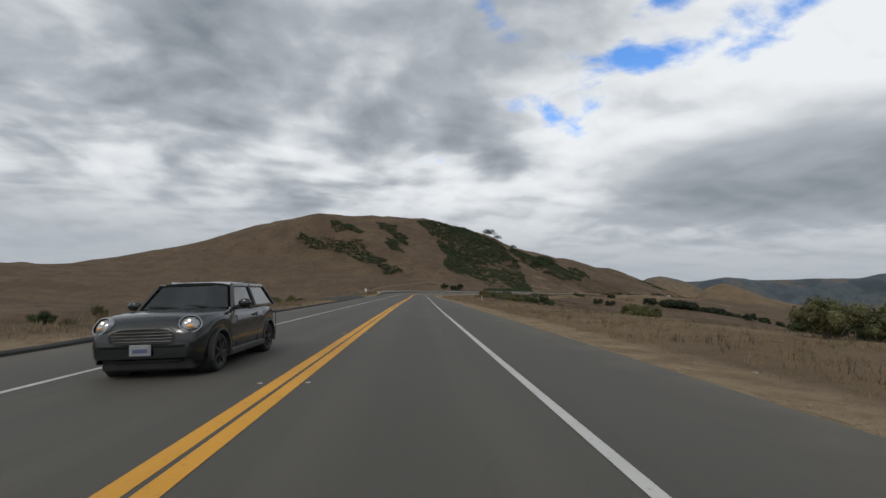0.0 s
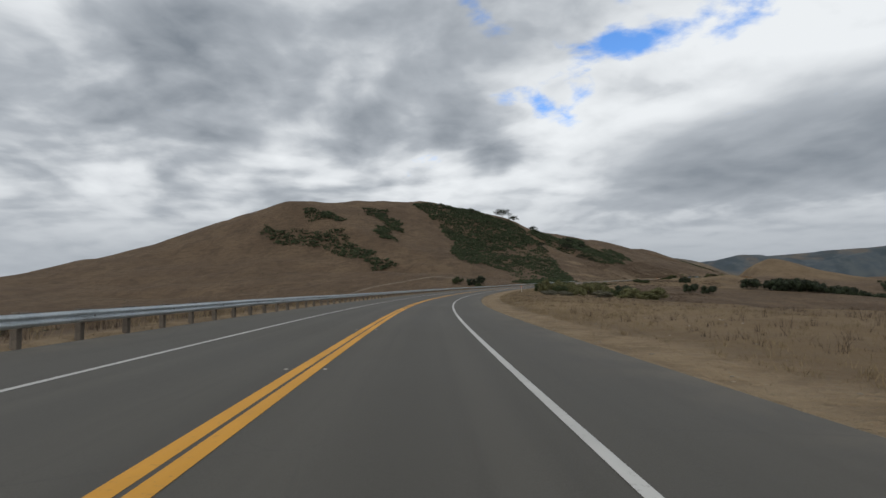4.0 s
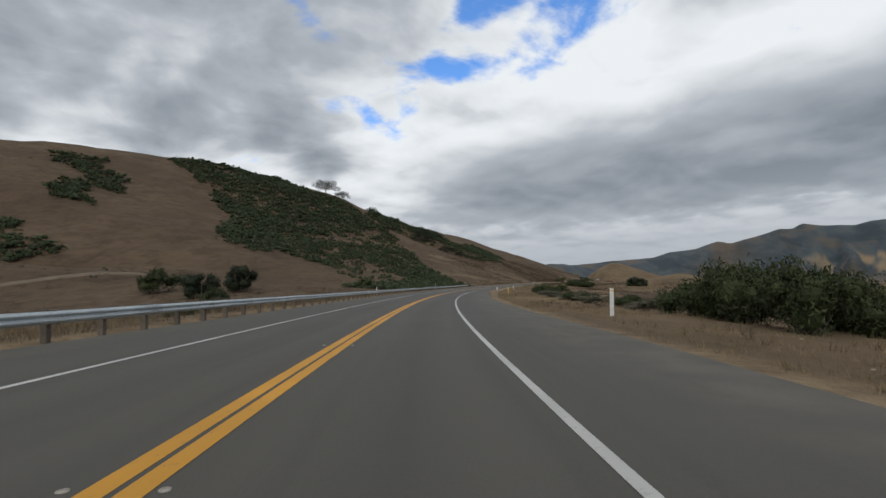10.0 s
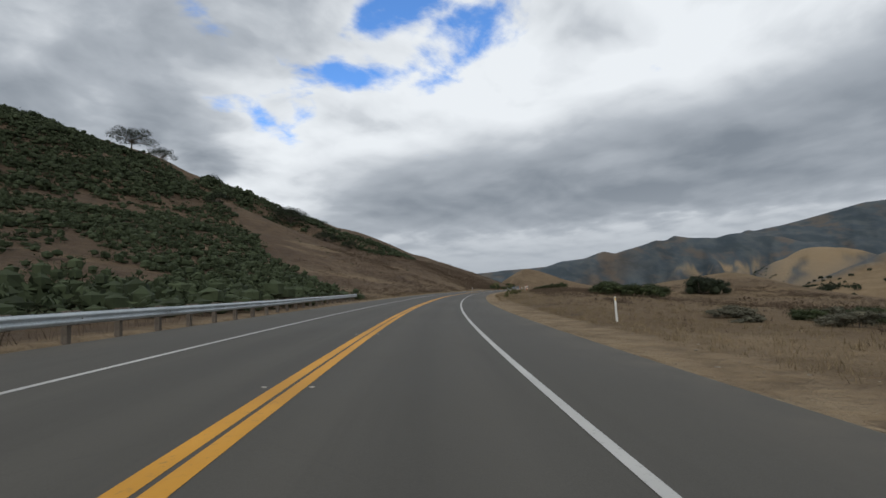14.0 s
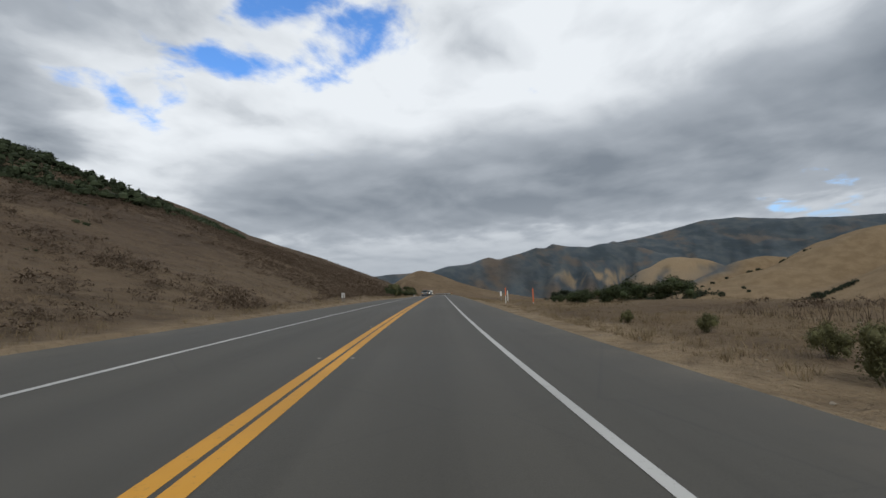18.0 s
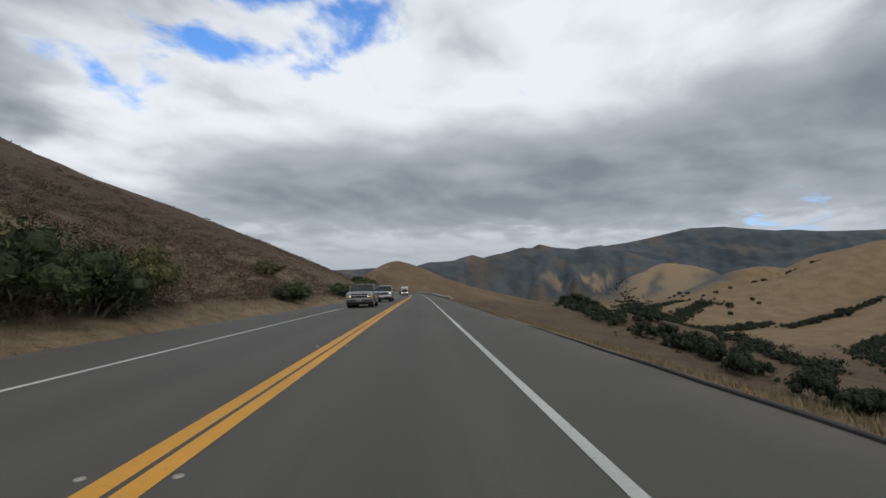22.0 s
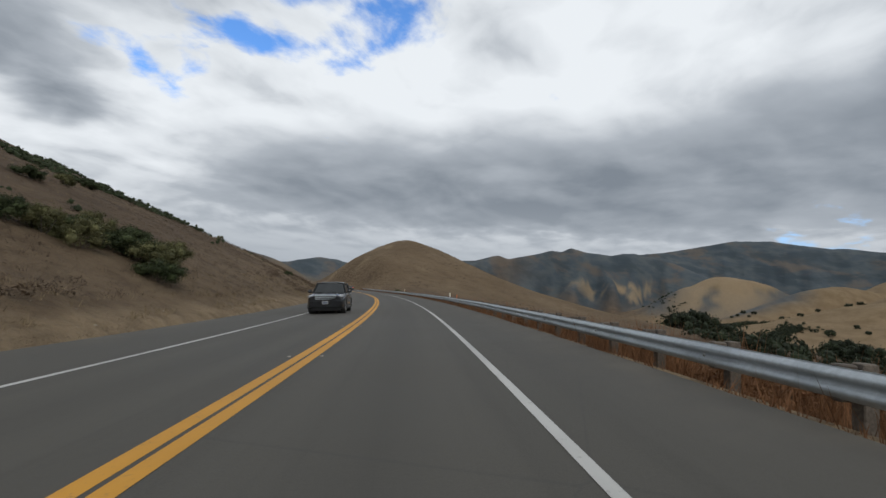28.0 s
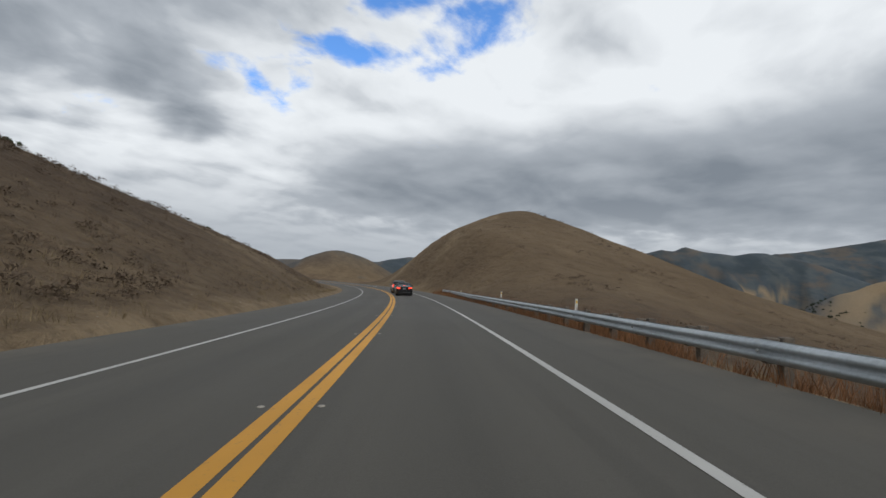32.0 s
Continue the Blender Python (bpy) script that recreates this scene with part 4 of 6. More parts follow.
def core_blob(lumps, shrink=.72, seed=0, rings=5, steps=8):
    """Rough dark hearts of the lumps, so that no daylight falls straight through."""
    vs, fs = [], []
    for k, (x, y, z, rad, tall) in enumerate(lumps):
        sh = Shape().egg((2, 2, 2), (0, 0, 0), rings, steps)
        v = np.array(sh.v)
        n = 1 + .22 * rough(v[:, 0] * 3 + k * 7, v[:, 1] * 3 + v[:, 2] * 5, 1, seed + k, 2)
        v = v * n[:, None] * rad * shrink * np.array([1, 1, tall]) + np.array([x, y, z])
        fs += [tuple(i + len(vs) for i in f) for f in sh.f]
        vs += v.tolist()
    return vs, fs


def lumps_for(wide, tall, count, seed):
    r = np.random.default_rng(seed)
    out = []
    for k in range(count):
        a, q = r.uniform(0, 2 * math.pi), math.sqrt(r.random()) * wide * .40
        rad = wide * r.uniform(.11, .21) * (1.25 if count < 9 else 1)
        z = r.uniform(.25, .85) * tall * (1 - .55 * (q / (wide * .5)) ** 2)
        out.append((q * math.cos(a), q * math.sin(a), max(z, rad * .5), rad, min(1.1, tall / wide + r.uniform(.1, .45))))
    return out


def bush_meshes(kind, wide, tall, leaf, leaves, mt, seed):
    lumps = lumps_for(wide, tall, 15, seed)
    v, f = leaf_cloud(lumps, leaves, leaf, seed)
    crown = raw_mesh("foliage", v, f, mt)
    cv, cf = core_blob(lumps, {"rusty": .40, "oak": .72, "far_oak": .72}.get(kind, .58), seed)
    heart = bpy.data.meshes.new("inner_foliage")
    heart.from_pydata(cv, [], cf)
    heart.materials.append(mt)
    stems = Shape()
    r = random.Random(seed)
    for x, y, z, rad, _ in lumps[:6]:
        stems.bar((x * .15, y * .15, -.2), (x * .9, y * .9, z), .07 * wide / 3, taper=.4, sides=5)
    return crown, heart, stems.mesh("trunk", BARK)


BUSH_KINDS = {}
for kname, wide, tall, leaf, leaves, mt, seeds in (
        ("scrub", 3.2, 1.9, .082, 3800, LEAF_DARK, (1, 2, 3)), ("olive", 3.0, 2.3, .078, 3800, LEAF_OLIVE, (4, 5, 6)), ("sage", 2.2, 1.1, .058, 1900, LEAF_GREY, (7, 8)),
        ("oak", 7.0, 5.2, .165, 4200, LEAF_OAK, (9, 10, 11)), ("far_oak", 7.0, 5.2, .36, 760, LEAF_OAK, (14, 15, 16, 17)), ("rusty", 1.8, .8, .045, 1500, RUSTY, (12, 13))):
    BUSH_KINDS[kname] = [(wide, bush_meshes(kname, wide, tall, leaf, leaves, mt, sd)) for sd in seeds]


def bush(kind, s, n, wide, label, tall=1.0, group="roadside shrubs", xyz=None):
    k = BUSH_KINDS[kind]
    base, (crown, heart, stems) = k[int(rng.integers(len(k)))]
    f = wide / base
    m = stand(s, n) if xyz is None else pose(*xyz)
    m = m @ pose(0, 0, -.05, 0, 0, float(rng.uniform(0, 360))) @ Matrix.Diagonal((f, f, f * tall, 1))
    t = thing({"oak": "oak_tree", "far_oak": "oak_tree", "rusty": "dry_shrub"}.get(kind, "shrub"), label, "tree" if "oak" in kind else "shrub", m, group)
    part("foliage", crown, None, t)
    part("inner_foliage", heart, None, t)
    part("trunk", stems, None, t)
    return t


DARK, OLIVE, SAGE, OAKS, DRY = ("dense dark green roadside scrub bush", "tall olive green shrub with feathery tops", "low grey-green sage bush in dry grass",
                                "dark green live oak on the valley side", "reddish dry brush under the guard rail")


def ground_at(x, y):
    """Height of the ground right of the road at a place."""
    i = int(np.argmin(np.hypot(RX - x, RY - y)))
    n = (x - RX[i]) * math.cos(HD[i]) - (y - RY[i]) * math.sin(HD[i])
    return float(land(S[i], n)[2]) if 0 < n < 340 else float(far_height(np.array([x]), np.array([y]))[0])


# beside the first field and the long bend
for s, n, wd, kd in ((22, 21.5, 4.6, "olive"), (24.5, 23.5, 4.2, "scrub"), (22.5, 25.5, 5.0, "olive"), (25, 28, 4.8, "scrub"), (20.5, 28.5, 4.6, "olive"), (24, 32, 5.0, "scrub"), (18, 24, 3.6, "scrub")):
    bush(kd, s + 3, n + 3, wd * .8, OLIVE if kd == "olive" else DARK, .85)
for s, n, wd in ((229, -144, 12), (243, -160, 14), (256, -170, 11), (262, -160, 9), (288, -132, 10), (300, -120, 8), (110, -28, 4.5), (118, -34, 5)):
    bush("oak" if wd > 7 else "olive", s, n, wd, "dark green oak in the hollow below the road" if wd > 7 else OLIVE)
for i in range(44):
    x = float(rng.uniform(195, 318))
    y, wd = 404 + .08 * (x - 250) + float(rng.normal()) * 6, float(rng.uniform(8, 12)) + (x - 195) * .025
    bush("far_oak", 0, 0, wd, "dark green oak in the grove below the dry field", float(rng.uniform(.8, 1.1)), "grove oaks", (x, y, ground_at(x, y)))
for i in range(14):
    x, y = 700 + float(rng.normal()) * 13, 737 + float(rng.normal()) * 9
    bush("far_oak", 0, 0, float(rng.uniform(13, 18)), "dark green oak in a close clump on the valley side", float(rng.uniform(.85, 1.1)), "valley oaks", (x, y, ground_at(x, y)))
for i in range(20):
    x, y = 330 + float(rng.normal()) * 40, 372 + float(rng.normal()) * 22
    bush("far_oak", 0, 0, float(rng.uniform(8, 12)), "dark green oak in the grove below the dry field", .9, "grove oaks", (x, y, ground_at(x, y)))
for s, n, wd in ((129, -67, 7), (134, -59, 5.5), (145, -74, 8), (157, -88, 8.5), (161, -84, 6), (165, -77, 9), (172, -80, 7), (189, -104, 9), (198, -92, 8), (233, -133, 10)):
    bush("oak", s, n, wd, "rounded dark green oak in the hollow below the road", .85)
for i in range(16):
    s, n = float(rng.uniform(160, 240)), float(rng.uniform(-150, -100))
    bush("scrub" if i % 3 else "olive", s, n, float(rng.uniform(5, 9)), "rounded shrub in the hollow below the road")
for s, n, wd in ((72, 34, 3.0), (74, 36, 3.2), (76, 39, 3.0), (79, 41, 3.0), (70, 37, 2.8)):
    bush("olive", s, n, wd, OLIVE, .9)
for s, n, wd, kd in ((374, -37, 6, "oak"), (381, -35, 6.5, "oak"), (379, -48, 7, "scrub"), (366, -30, 4, "scrub"), (358, -26, 4, "sage"), (352, -22, 3, "sage"), (340, -18, 3, "scrub"), (410, -22, 4, "scrub"),
                     (330, 48, 8, "scrub"), (345, 42, 8, "oak"), (417, 68, 8, "oak"), (424, 76, 8, "oak")):
    bush(kd, s, n, wd, {"oak": "rounded dark green oak on the slope", "scrub": DARK, "sage": SAGE}[kd])
for s, n, wd, tall in ((229, 18.4, 3.2, .9), (221, 20.7, 3.4, .8), (225, 24, 3.6, 1.0), (223, 28, 4.4, 1.1), (219, 33, 4.6, .9), (222, 38, 5, .9), (216, 36, 4.2, .9), (236, 19, 3, .8), (242, 22, 3.2, .8), (248, 20, 2.8, .8), (253, 18, 3, .8), (259, 19, 3, .9)):
    bush("sage" if int(s) % 3 else "olive", s, n, wd, SAGE if int(s) % 3 else OLIVE, tall * .75)
# the tall thicket on the inside of the bend, feathery first and darker further on
for i in range(34):
    s = float(rng.uniform(262, 283))
    n = 15.5 + float(rng.uniform(0, 1)) ** .9 * 19
    kd = "olive" if rng.random() < .72 else "scrub"
    bush(kd, s, n, float(rng.uniform(2.8, 4.4)), OLIVE if kd == "olive" else DARK, float(rng.uniform(.95, 1.45)))
for i in range(46):
    s = float(rng.uniform(284, 314))
    n = 15.0 + float(rng.uniform(0, 1)) ** .9 * 24
    kd = ("olive", "scrub", "sage")[int(rng.integers(3))]
    bush(kd, s, n, float(rng.uniform(2.2, 3.4)), {"olive": OLIVE, "scrub": DARK, "sage": SAGE}[kd], float(rng.uniform(.55, .85)))
for i in range(40):
    s = float(rng.uniform(315, 336))
    n = 17.2 + float(rng.uniform(0, 1)) ** .8 * 24
    kd = "olive" if rng.random() < .25 else "scrub"
    bush(kd, s, n, float(rng.uniform(3.4, 5.2)), OLIVE if kd == "olive" else DARK, float(rng.uniform(1.0, 1.4)))
# low brush past the bend, with the bare brown rise behind it
for i in range(40):
    s = float(rng.uniform(343, 404))
    kd = ("sage", "sage", "scrub")[int(rng.integers(3))]
    bush(kd, s, 17.0 + float(rng.uniform(0, 1)) ** 1.5 * 14, float(rng.uniform(2.0, 3.6)), {"scrub": DARK, "sage": SAGE}[kd], float(rng.uniform(.55, .9)))
for i in range(16):
    bush("scrub" if i % 4 else "olive", float(rng.uniform(406, 428)), 16.5 + float(rng.uniform(0, 1)) * 7, float(rng.uniform(2.4, 3.4)), DARK if i % 4 else OLIVE, .85)
for i in range(24):
    s = float(rng.uniform(430, 446))
    bush("sage" if i % 3 else "scrub", s, 16.8 + float(rng.uniform(0, 1)) * 9, float(rng.uniform(1.4, 2.4)), SAGE if i % 3 else DARK, .7)
for i in range(15):
    bush("scrub", float(rng.uniform(490, 502)), float(rng.uniform(25, 33)), float(rng.uniform(3.2, 4.6)), DARK, .9)
for x, y, wd in ((184, 446, 6.5), (188, 448, 7), (187, 444, 5)):
    bush("oak", 0, 0, wd, "rounded dark green oak on the brown rise", .85, "roadside shrubs", (x, y, ground_at(x, y)))
# plateau and the valley's edge
for s, n, wd in ((574, 14.5, 2.2), (576.5, 15.5, 2.5), (573, 17, 3.2), (578, 13.8, 1.6), (575, 19.5, 3.6), (572, 22, 4), (690, 44, 7), (705, 41, 6.6), (722, 46, 7.5), (700, 52, 8)):
    bush("scrub" if wd < 6.5 else "oak", s, n, wd, DARK if wd < 6.5 else OAKS, .9)
for s, n, wd in ((539, 8.6, 1.5), (541, 9.4, 1.2), (536.5, 8.8, 1.3), (533, 10, 1.4), (528, 11, 1.2), (546, 10, 1.0), (551, 9.6, .9), (518, 12, 1.3), (510, 10.5, 1.2), (503, 11, 1.4), (498, 9.4, 1.1), (489, 9.2, 1.2)):
    bush("olive", s, n, wd * .7, "spindly green weed on the bare verge", 1.25, "verge weeds")
# left cut slope
for s, n, wd, kd in ((650, -10, 2.2, "scrub"), (655, -10, 3.2, "scrub"), (659, -9.6, 4.2, "olive"), (661.5, -10.2, 4.8, "scrub"), (665, -9.5, 4.2, "scrub"), (668.5, -9.7, 3.6, "olive"), (689, -9.2, 4.5, "scrub"), (695, -10, 4, "olive"), (700, -14.5, 4.6, "olive"), (703, -15.5, 3.5, "scrub"),
                     (714, -9.6, 3.8, "scrub"), (724, -11, 4, "scrub"), (730, -11, 3.6, "scrub"), (734, -10.6, 3.4, "olive"), (718, -9.2, 4.5, "scrub"), (722, -9.4, 4.5, "olive"), (727, -9.6, 4, "scrub"), (732, -9.8, 4, "scrub"), (737, -9.6, 3, "olive"), (752.5, -9.3, 2.8, "scrub"), (755, -9.0, 3.0, "scrub"), (757.5, -9.6, 2.6, "olive"), (760, -10.5, 2.2, "scrub"), (771, -12.0, 4.6, "olive"), (769, -11.0, 3.6, "scrub"),
                     (777, -14, 4.6, "scrub"), (784, -13, 5, "scrub"), (791, -12.5, 5, "oak"), (797, -12, 4.5, "scrub"), (804, -11.5, 3.5, "olive"), (842.5, -10.6, 2.4, "scrub"), (844, -11.6, 2.8, "olive"), (845, -12.8, 2.8, "scrub"), (848, -12.6, 2.6, "olive"), (841, -13.6, 2.4, "olive"), (847, -14.5, 2.6, "scrub"), (839, -15.5, 2.2, "scrub"), (843.5, -13.6, 2.6, "scrub"), (842, -14.8, 2.4, "scrub"), (840, -14.6, 2.2, "olive"), (837.5, -16.4, 2.0, "olive"), (836, -15.4, 1.8, "scrub"), (845.5, -15.6, 2.2, "olive"), (834.5, -17, 1.8, "scrub"),
                     (858, -28, 2.4, "scrub"), (866, -30, 2.0, "olive"), (880, -35, 2.4, "scrub"), (888, -40, 2.2, "scrub"), (910, -15, 2, "scrub"), (934, -37, 2.2, "scrub"), (931, -32, 2.0, "olive"), (947, -47, 2.4, "scrub")):
    bush(kd, s, n + (.5 if s < 670 else .7 if s < 740 else 0), wd if s > 740 else wd * (.85 if s > 670 else 1.0), {"oak": "dark green oak scrub on the cut slope", "scrub": DARK, "olive": OLIVE}[kd], .85 if s > 740 else 1.1 if s < 670 else .7, "slope shrubs")
# the one green shrub behind the right rail, then the dry brush
for s, n, wd in ((924.9, 7.9, 2.3), (926.2, 8.6, 1.8)):
    bush("olive", s, n, wd, "rounded dark green shrub behind the guard rail", 1.0, "slope shrubs")
for i in range(60):
    s = float(rng.uniform(800, 996))
    bush("rusty", s, float(rng.uniform(7.2, 9.0)) + (1.4 if s > 960 else 0), float(rng.uniform(1.3, 2.0)), DRY, float(rng.uniform(.9, 1.3)), "rail brush")


# trees on the crest
def crest_tree(s, n, high, seed, label):
    t = thing("crest_tree", label, "tree", stand(s, n), "crest trees")
    r = random.Random(seed)
    wood = Shape()
    wood.bar((0, 0, -.5), (.2, .1, high * .26), high * .055, taper=.7, sides=8)
    lumps = []
    for i in range(17):
        a = i * 2.4 + r.uniform(-.4, .4)
        q = high * (.10 + .62 * (i / 17) ** .7)
        z = high * (r.uniform(.50, .74) - .30 * (q / (.72 * high)) ** 2)
        wood.bar((.2, .1, high * r.uniform(.14, .26)), (q * .9 * math.cos(a), q * .9 * math.sin(a), z - high * .05), high * .03, taper=.3, sides=6)
        lumps.append((q * math.cos(a), q * math.sin(a), z, high * r.uniform(.17, .25), .72))
    part("trunk", wood, BARK, t)
    v, f = leaf_cloud(lumps, 8000, high * .020, seed)
    part("crown", raw_mesh("crown", v, f, LEAF_OAK), None, t)
    return t


crest_tree(599, -172, 12.5, 3, "spreading oak standing alone on the hill crest")
crest_tree(608, -163, 8, 4, "open-crowned oak beside the lone crest tree")
crest_tree(616, -142, 7, 5, "small rounded oak on the crest")
crest_tree(560, -92, 6, 6, "small oak high on the brown slope")
crest_tree(594, -85, 9.5, 11, "airy branching oak on the slope's shoulder")
crest_tree(589, -67, 6.5, 12, "small airy oak on the slope's shoulder")
crest_tree(592, -58, 4.8, 13, "low spreading oak on the slope's shoulder")
crest_tree(640, -112, 8, 8, "small oak on the far slope")
crest_tree(648, -100, 7, 9, "small oak on the far slope")


def scatter_mesh(base_v, base_f, x, y, z, scale, tallness, seed):
    """Many copies of a few base shapes, turned and sized at random, as one set of corners and faces."""
    r = np.random.default_rng(seed)
    vs, fs, off = [], [], 0
    pick = r.integers(len(base_v), size=len(x))
    for k in range(len(base_v)):
        m = np.where(pick == k)[0]
        if not len(m):
            continue
        a = r.uniform(0, 2 * math.pi, len(m))
        c, s_ = np.cos(a), np.sin(a)
        b = np.asarray(base_v[k])
        bx = (b[None, :, 0] * c[:, None] - b[None, :, 1] * s_[:, None]) * scale[m][:, None] + x[m][:, None]
        by = (b[None, :, 0] * s_[:, None] + b[None, :, 1] * c[:, None]) * scale[m][:, None] + y[m][:, None]
        bz = b[None, :, 2] * (scale[m] * tallness[m])[:, None] + z[m][:, None]
        vs.append(np.stack([bx, by, bz], -1).reshape(-1, 3))
        f = np.asarray(base_f[k])
        fs.append((f[None] + (np.arange(len(m)) * len(b))[:, None, None] + off).reshape(-1, f.shape[1]))
        off += len(b) * len(m)
    return np.concatenate(vs), np.concatenate(fs)


def inside(px, py, poly):
    hit = np.zeros(len(px), bool)
    for (x0, y0), (x1, y1) in zip(poly, poly[1:] + poly[:1]):
        cross = ((y0 > py) != (y1 > py)) & (px < (x1 - x0) * (py - y0) / (y1 - y0 + 1e-9) + x0)
        hit ^= cross
    return hit


# brush on the hill above the bend: outlines in metres along and across
THICKETS = (
    ((443, -266), (453, -255), (460, -240), (456, -226), (446, -220), (441, -246)), ((427, -287), (429, -266), (433, -247), (436, -225), (443, -212), (441, -200), (438, -182), (431, -150), (426, -126), (421, -140), (426, -183), (427, -209), (424, -244), (421, -276)),
    ((481, -240), (496, -224), (483, -195), (468, -163), (466, -176), (475, -207)), ((464, -200), (466, -184), (453, -157), (449, -168)),
    ((523, -226), (570, -200), (589, -165), (589, -126), (563, -92), (526, -46), (472, -9.8), (402, -9.8), (412, -24), (438, -40), (462, -50), (461, -73), (447, -85), (451, -100), (492, -133), (515, -180)),
    ((592, -132), (678, -128), (655, -66), (578, -80)), ((592, -48), (606, -41), (640, -49), (675, -60), (702, -76), (702, -97), (650, -78), (606, -86), (596, -68)),
)


def hill_brush():
    r = np.random.default_rng(5)
    s, n = r.uniform(380, 704, 41500), r.uniform(-292, -9.4, 41500)
    x, y, z = land(s, n)
    js, jn = s + 6 * rough(x, y, 16, 51), n + 8 * rough(x, y, 16, 52)
    keep = np.zeros(len(s), bool)
    for poly in THICKETS:
        keep |= inside(js, jn, list(poly))
    bare = (rough(x, y, 26, 53) > np.where(n < -100, .8, .36)) | ((s < 474 - .5 * (n + 30)) & (n > -62) & (n < -29) & (rough(x, y, 14, 56) > -.5)) | (rough(x, y, 9, 57) > np.where(n < -100, .8, .48))
    keep &= ~bare | (r.random(len(s)) < .12)
    x, y, z = x[keep], y[keep], z[keep]
    s3, n3 = r.uniform(880, 1012, 1000), -40 - 36 * r.random(1000)
    x3, y3, z3 = land(s3, n3)
    rim = rough(x3, y3, 14, 55) > -.22
    x, y, z = np.concatenate([x, x3[rim]]), np.concatenate([y, y3[rim]]), np.concatenate([z, z3[rim]])
    x2, y2, z2 = land(r.uniform(300, 1010, 1400), -9 - r.uniform(.02, 1, 1400) ** .8 * 230)
    thin = rough(x2, y2, 40, 54) > .05
    x, y, z = np.concatenate([x, x2[thin]]), np.concatenate([y, y2[thin]]), np.concatenate([z, z2[thin]])
    bases_v, bases_f = [], []
    for sd in range(5):
        lumps = lumps_for(2.2, 1.2, 5, 60 + sd)
        v, f = leaf_cloud(lumps, 40, .19, 60 + sd)
        cv, cf = core_blob(lumps[:2], .90, sd, 3, 5)
        tri = [t for q in cf for t in ((q[0], q[1], q[2]), (q[0], q[2], q[3]))]
        bases_v.append(np.concatenate([v, np.array(cv)]))
        bases_f.append(np.concatenate([f, np.array(tri) + len(v)]))
    size = r.uniform(.8, 1.75, len(x))
    size[len(x) - int(thin.sum()):] *= .42
    size[len(x) - int(thin.sum() + rim.sum()):len(x) - int(thin.sum())] *= .6
    far = np.concatenate([n[keep] < -100, np.zeros(int(thin.sum() + rim.sum()), bool)])
    size = np.where(far, size * 1.35, size)
    v, f = scatter_mesh(bases_v, bases_f, x, y, z - .1, size, r.uniform(.45, 1.15, len(x)), 9)
    tagged(new("hillside_brush", raw_mesh("hillside_brush", v, f, LEAF_BRUSH)), "dark green brush thickets on the dry hillside", "brush", kind="stuff")


hill_brush()


def brown_brush(name, label, s, n, keep, seed):
    """Low brown brush in drifts."""
    r = np.random.default_rng(seed)
    x, y, z = land(s, n)
    k = rough(x, y, 22, 58) + .6 * rough(x, y, 6, 59) > r.uniform(.0, .55, len(s)) + keep
    x, y, z = x[k], y[k], z[k]
    bases = [leaf_cloud(lumps_for(1.5, .7, 4, 160 + sd), 44, .10, 160 + sd) for sd in range(5)]
    v, f = scatter_mesh([q[0] for q in bases], [q[1] for q in bases], x, y, z - .06, r.uniform(.45, 1.2, len(x)), r.uniform(.6, 1.1, len(x)), seed + 1)
    tagged(new(name, raw_mesh(name, v, f, BROWN_BRUSH)), label, "brush", kind="stuff")


brush_rng = np.random.default_rng(35)
bs, bn = np.concatenate([brush_rng.uniform(478, 1000, 14000), brush_rng.uniform(560, 700, 8000)]), -9.2 - 44 * brush_rng.random(22000) ** 1.5
brown_brush("slope_brush", "dull brown brush in drifts on the cut slope", bs, bn, np.interp(bs, (480, 530, 560, 600, 690, 740, 800, 1000), (.22, .0, -.20, -.40, -.34, -.02, .05, .25)), 36)
bs, bn = brush_rng.uniform(230, 470, 7000), -8.5 - 110 * brush_rng.random(7000) ** 1.3
brown_brush("foot_brush", "brown brush in broken drifts at the foot of the hill", bs, bn, .12, 40)
bs, bn = brush_rng.uniform(350, 556, 12000), 17 + 58 * brush_rng.random(12000) ** 1.2
brown_brush("rise_brush", "dull brown brush over the rise beside the bend", bs, bn, np.interp(bs, (350, 460, 485, 555, 585), (-.1, -.25, .12, .15, .4)), 38)
bs, bn = brush_rng.uniform(940, 1075, 5200), 14 + 110 * brush_rng.random(5200)
brown_brush("knoll_brush", "low brown brush scattered over the round hill", bs, bn, .10, 42)


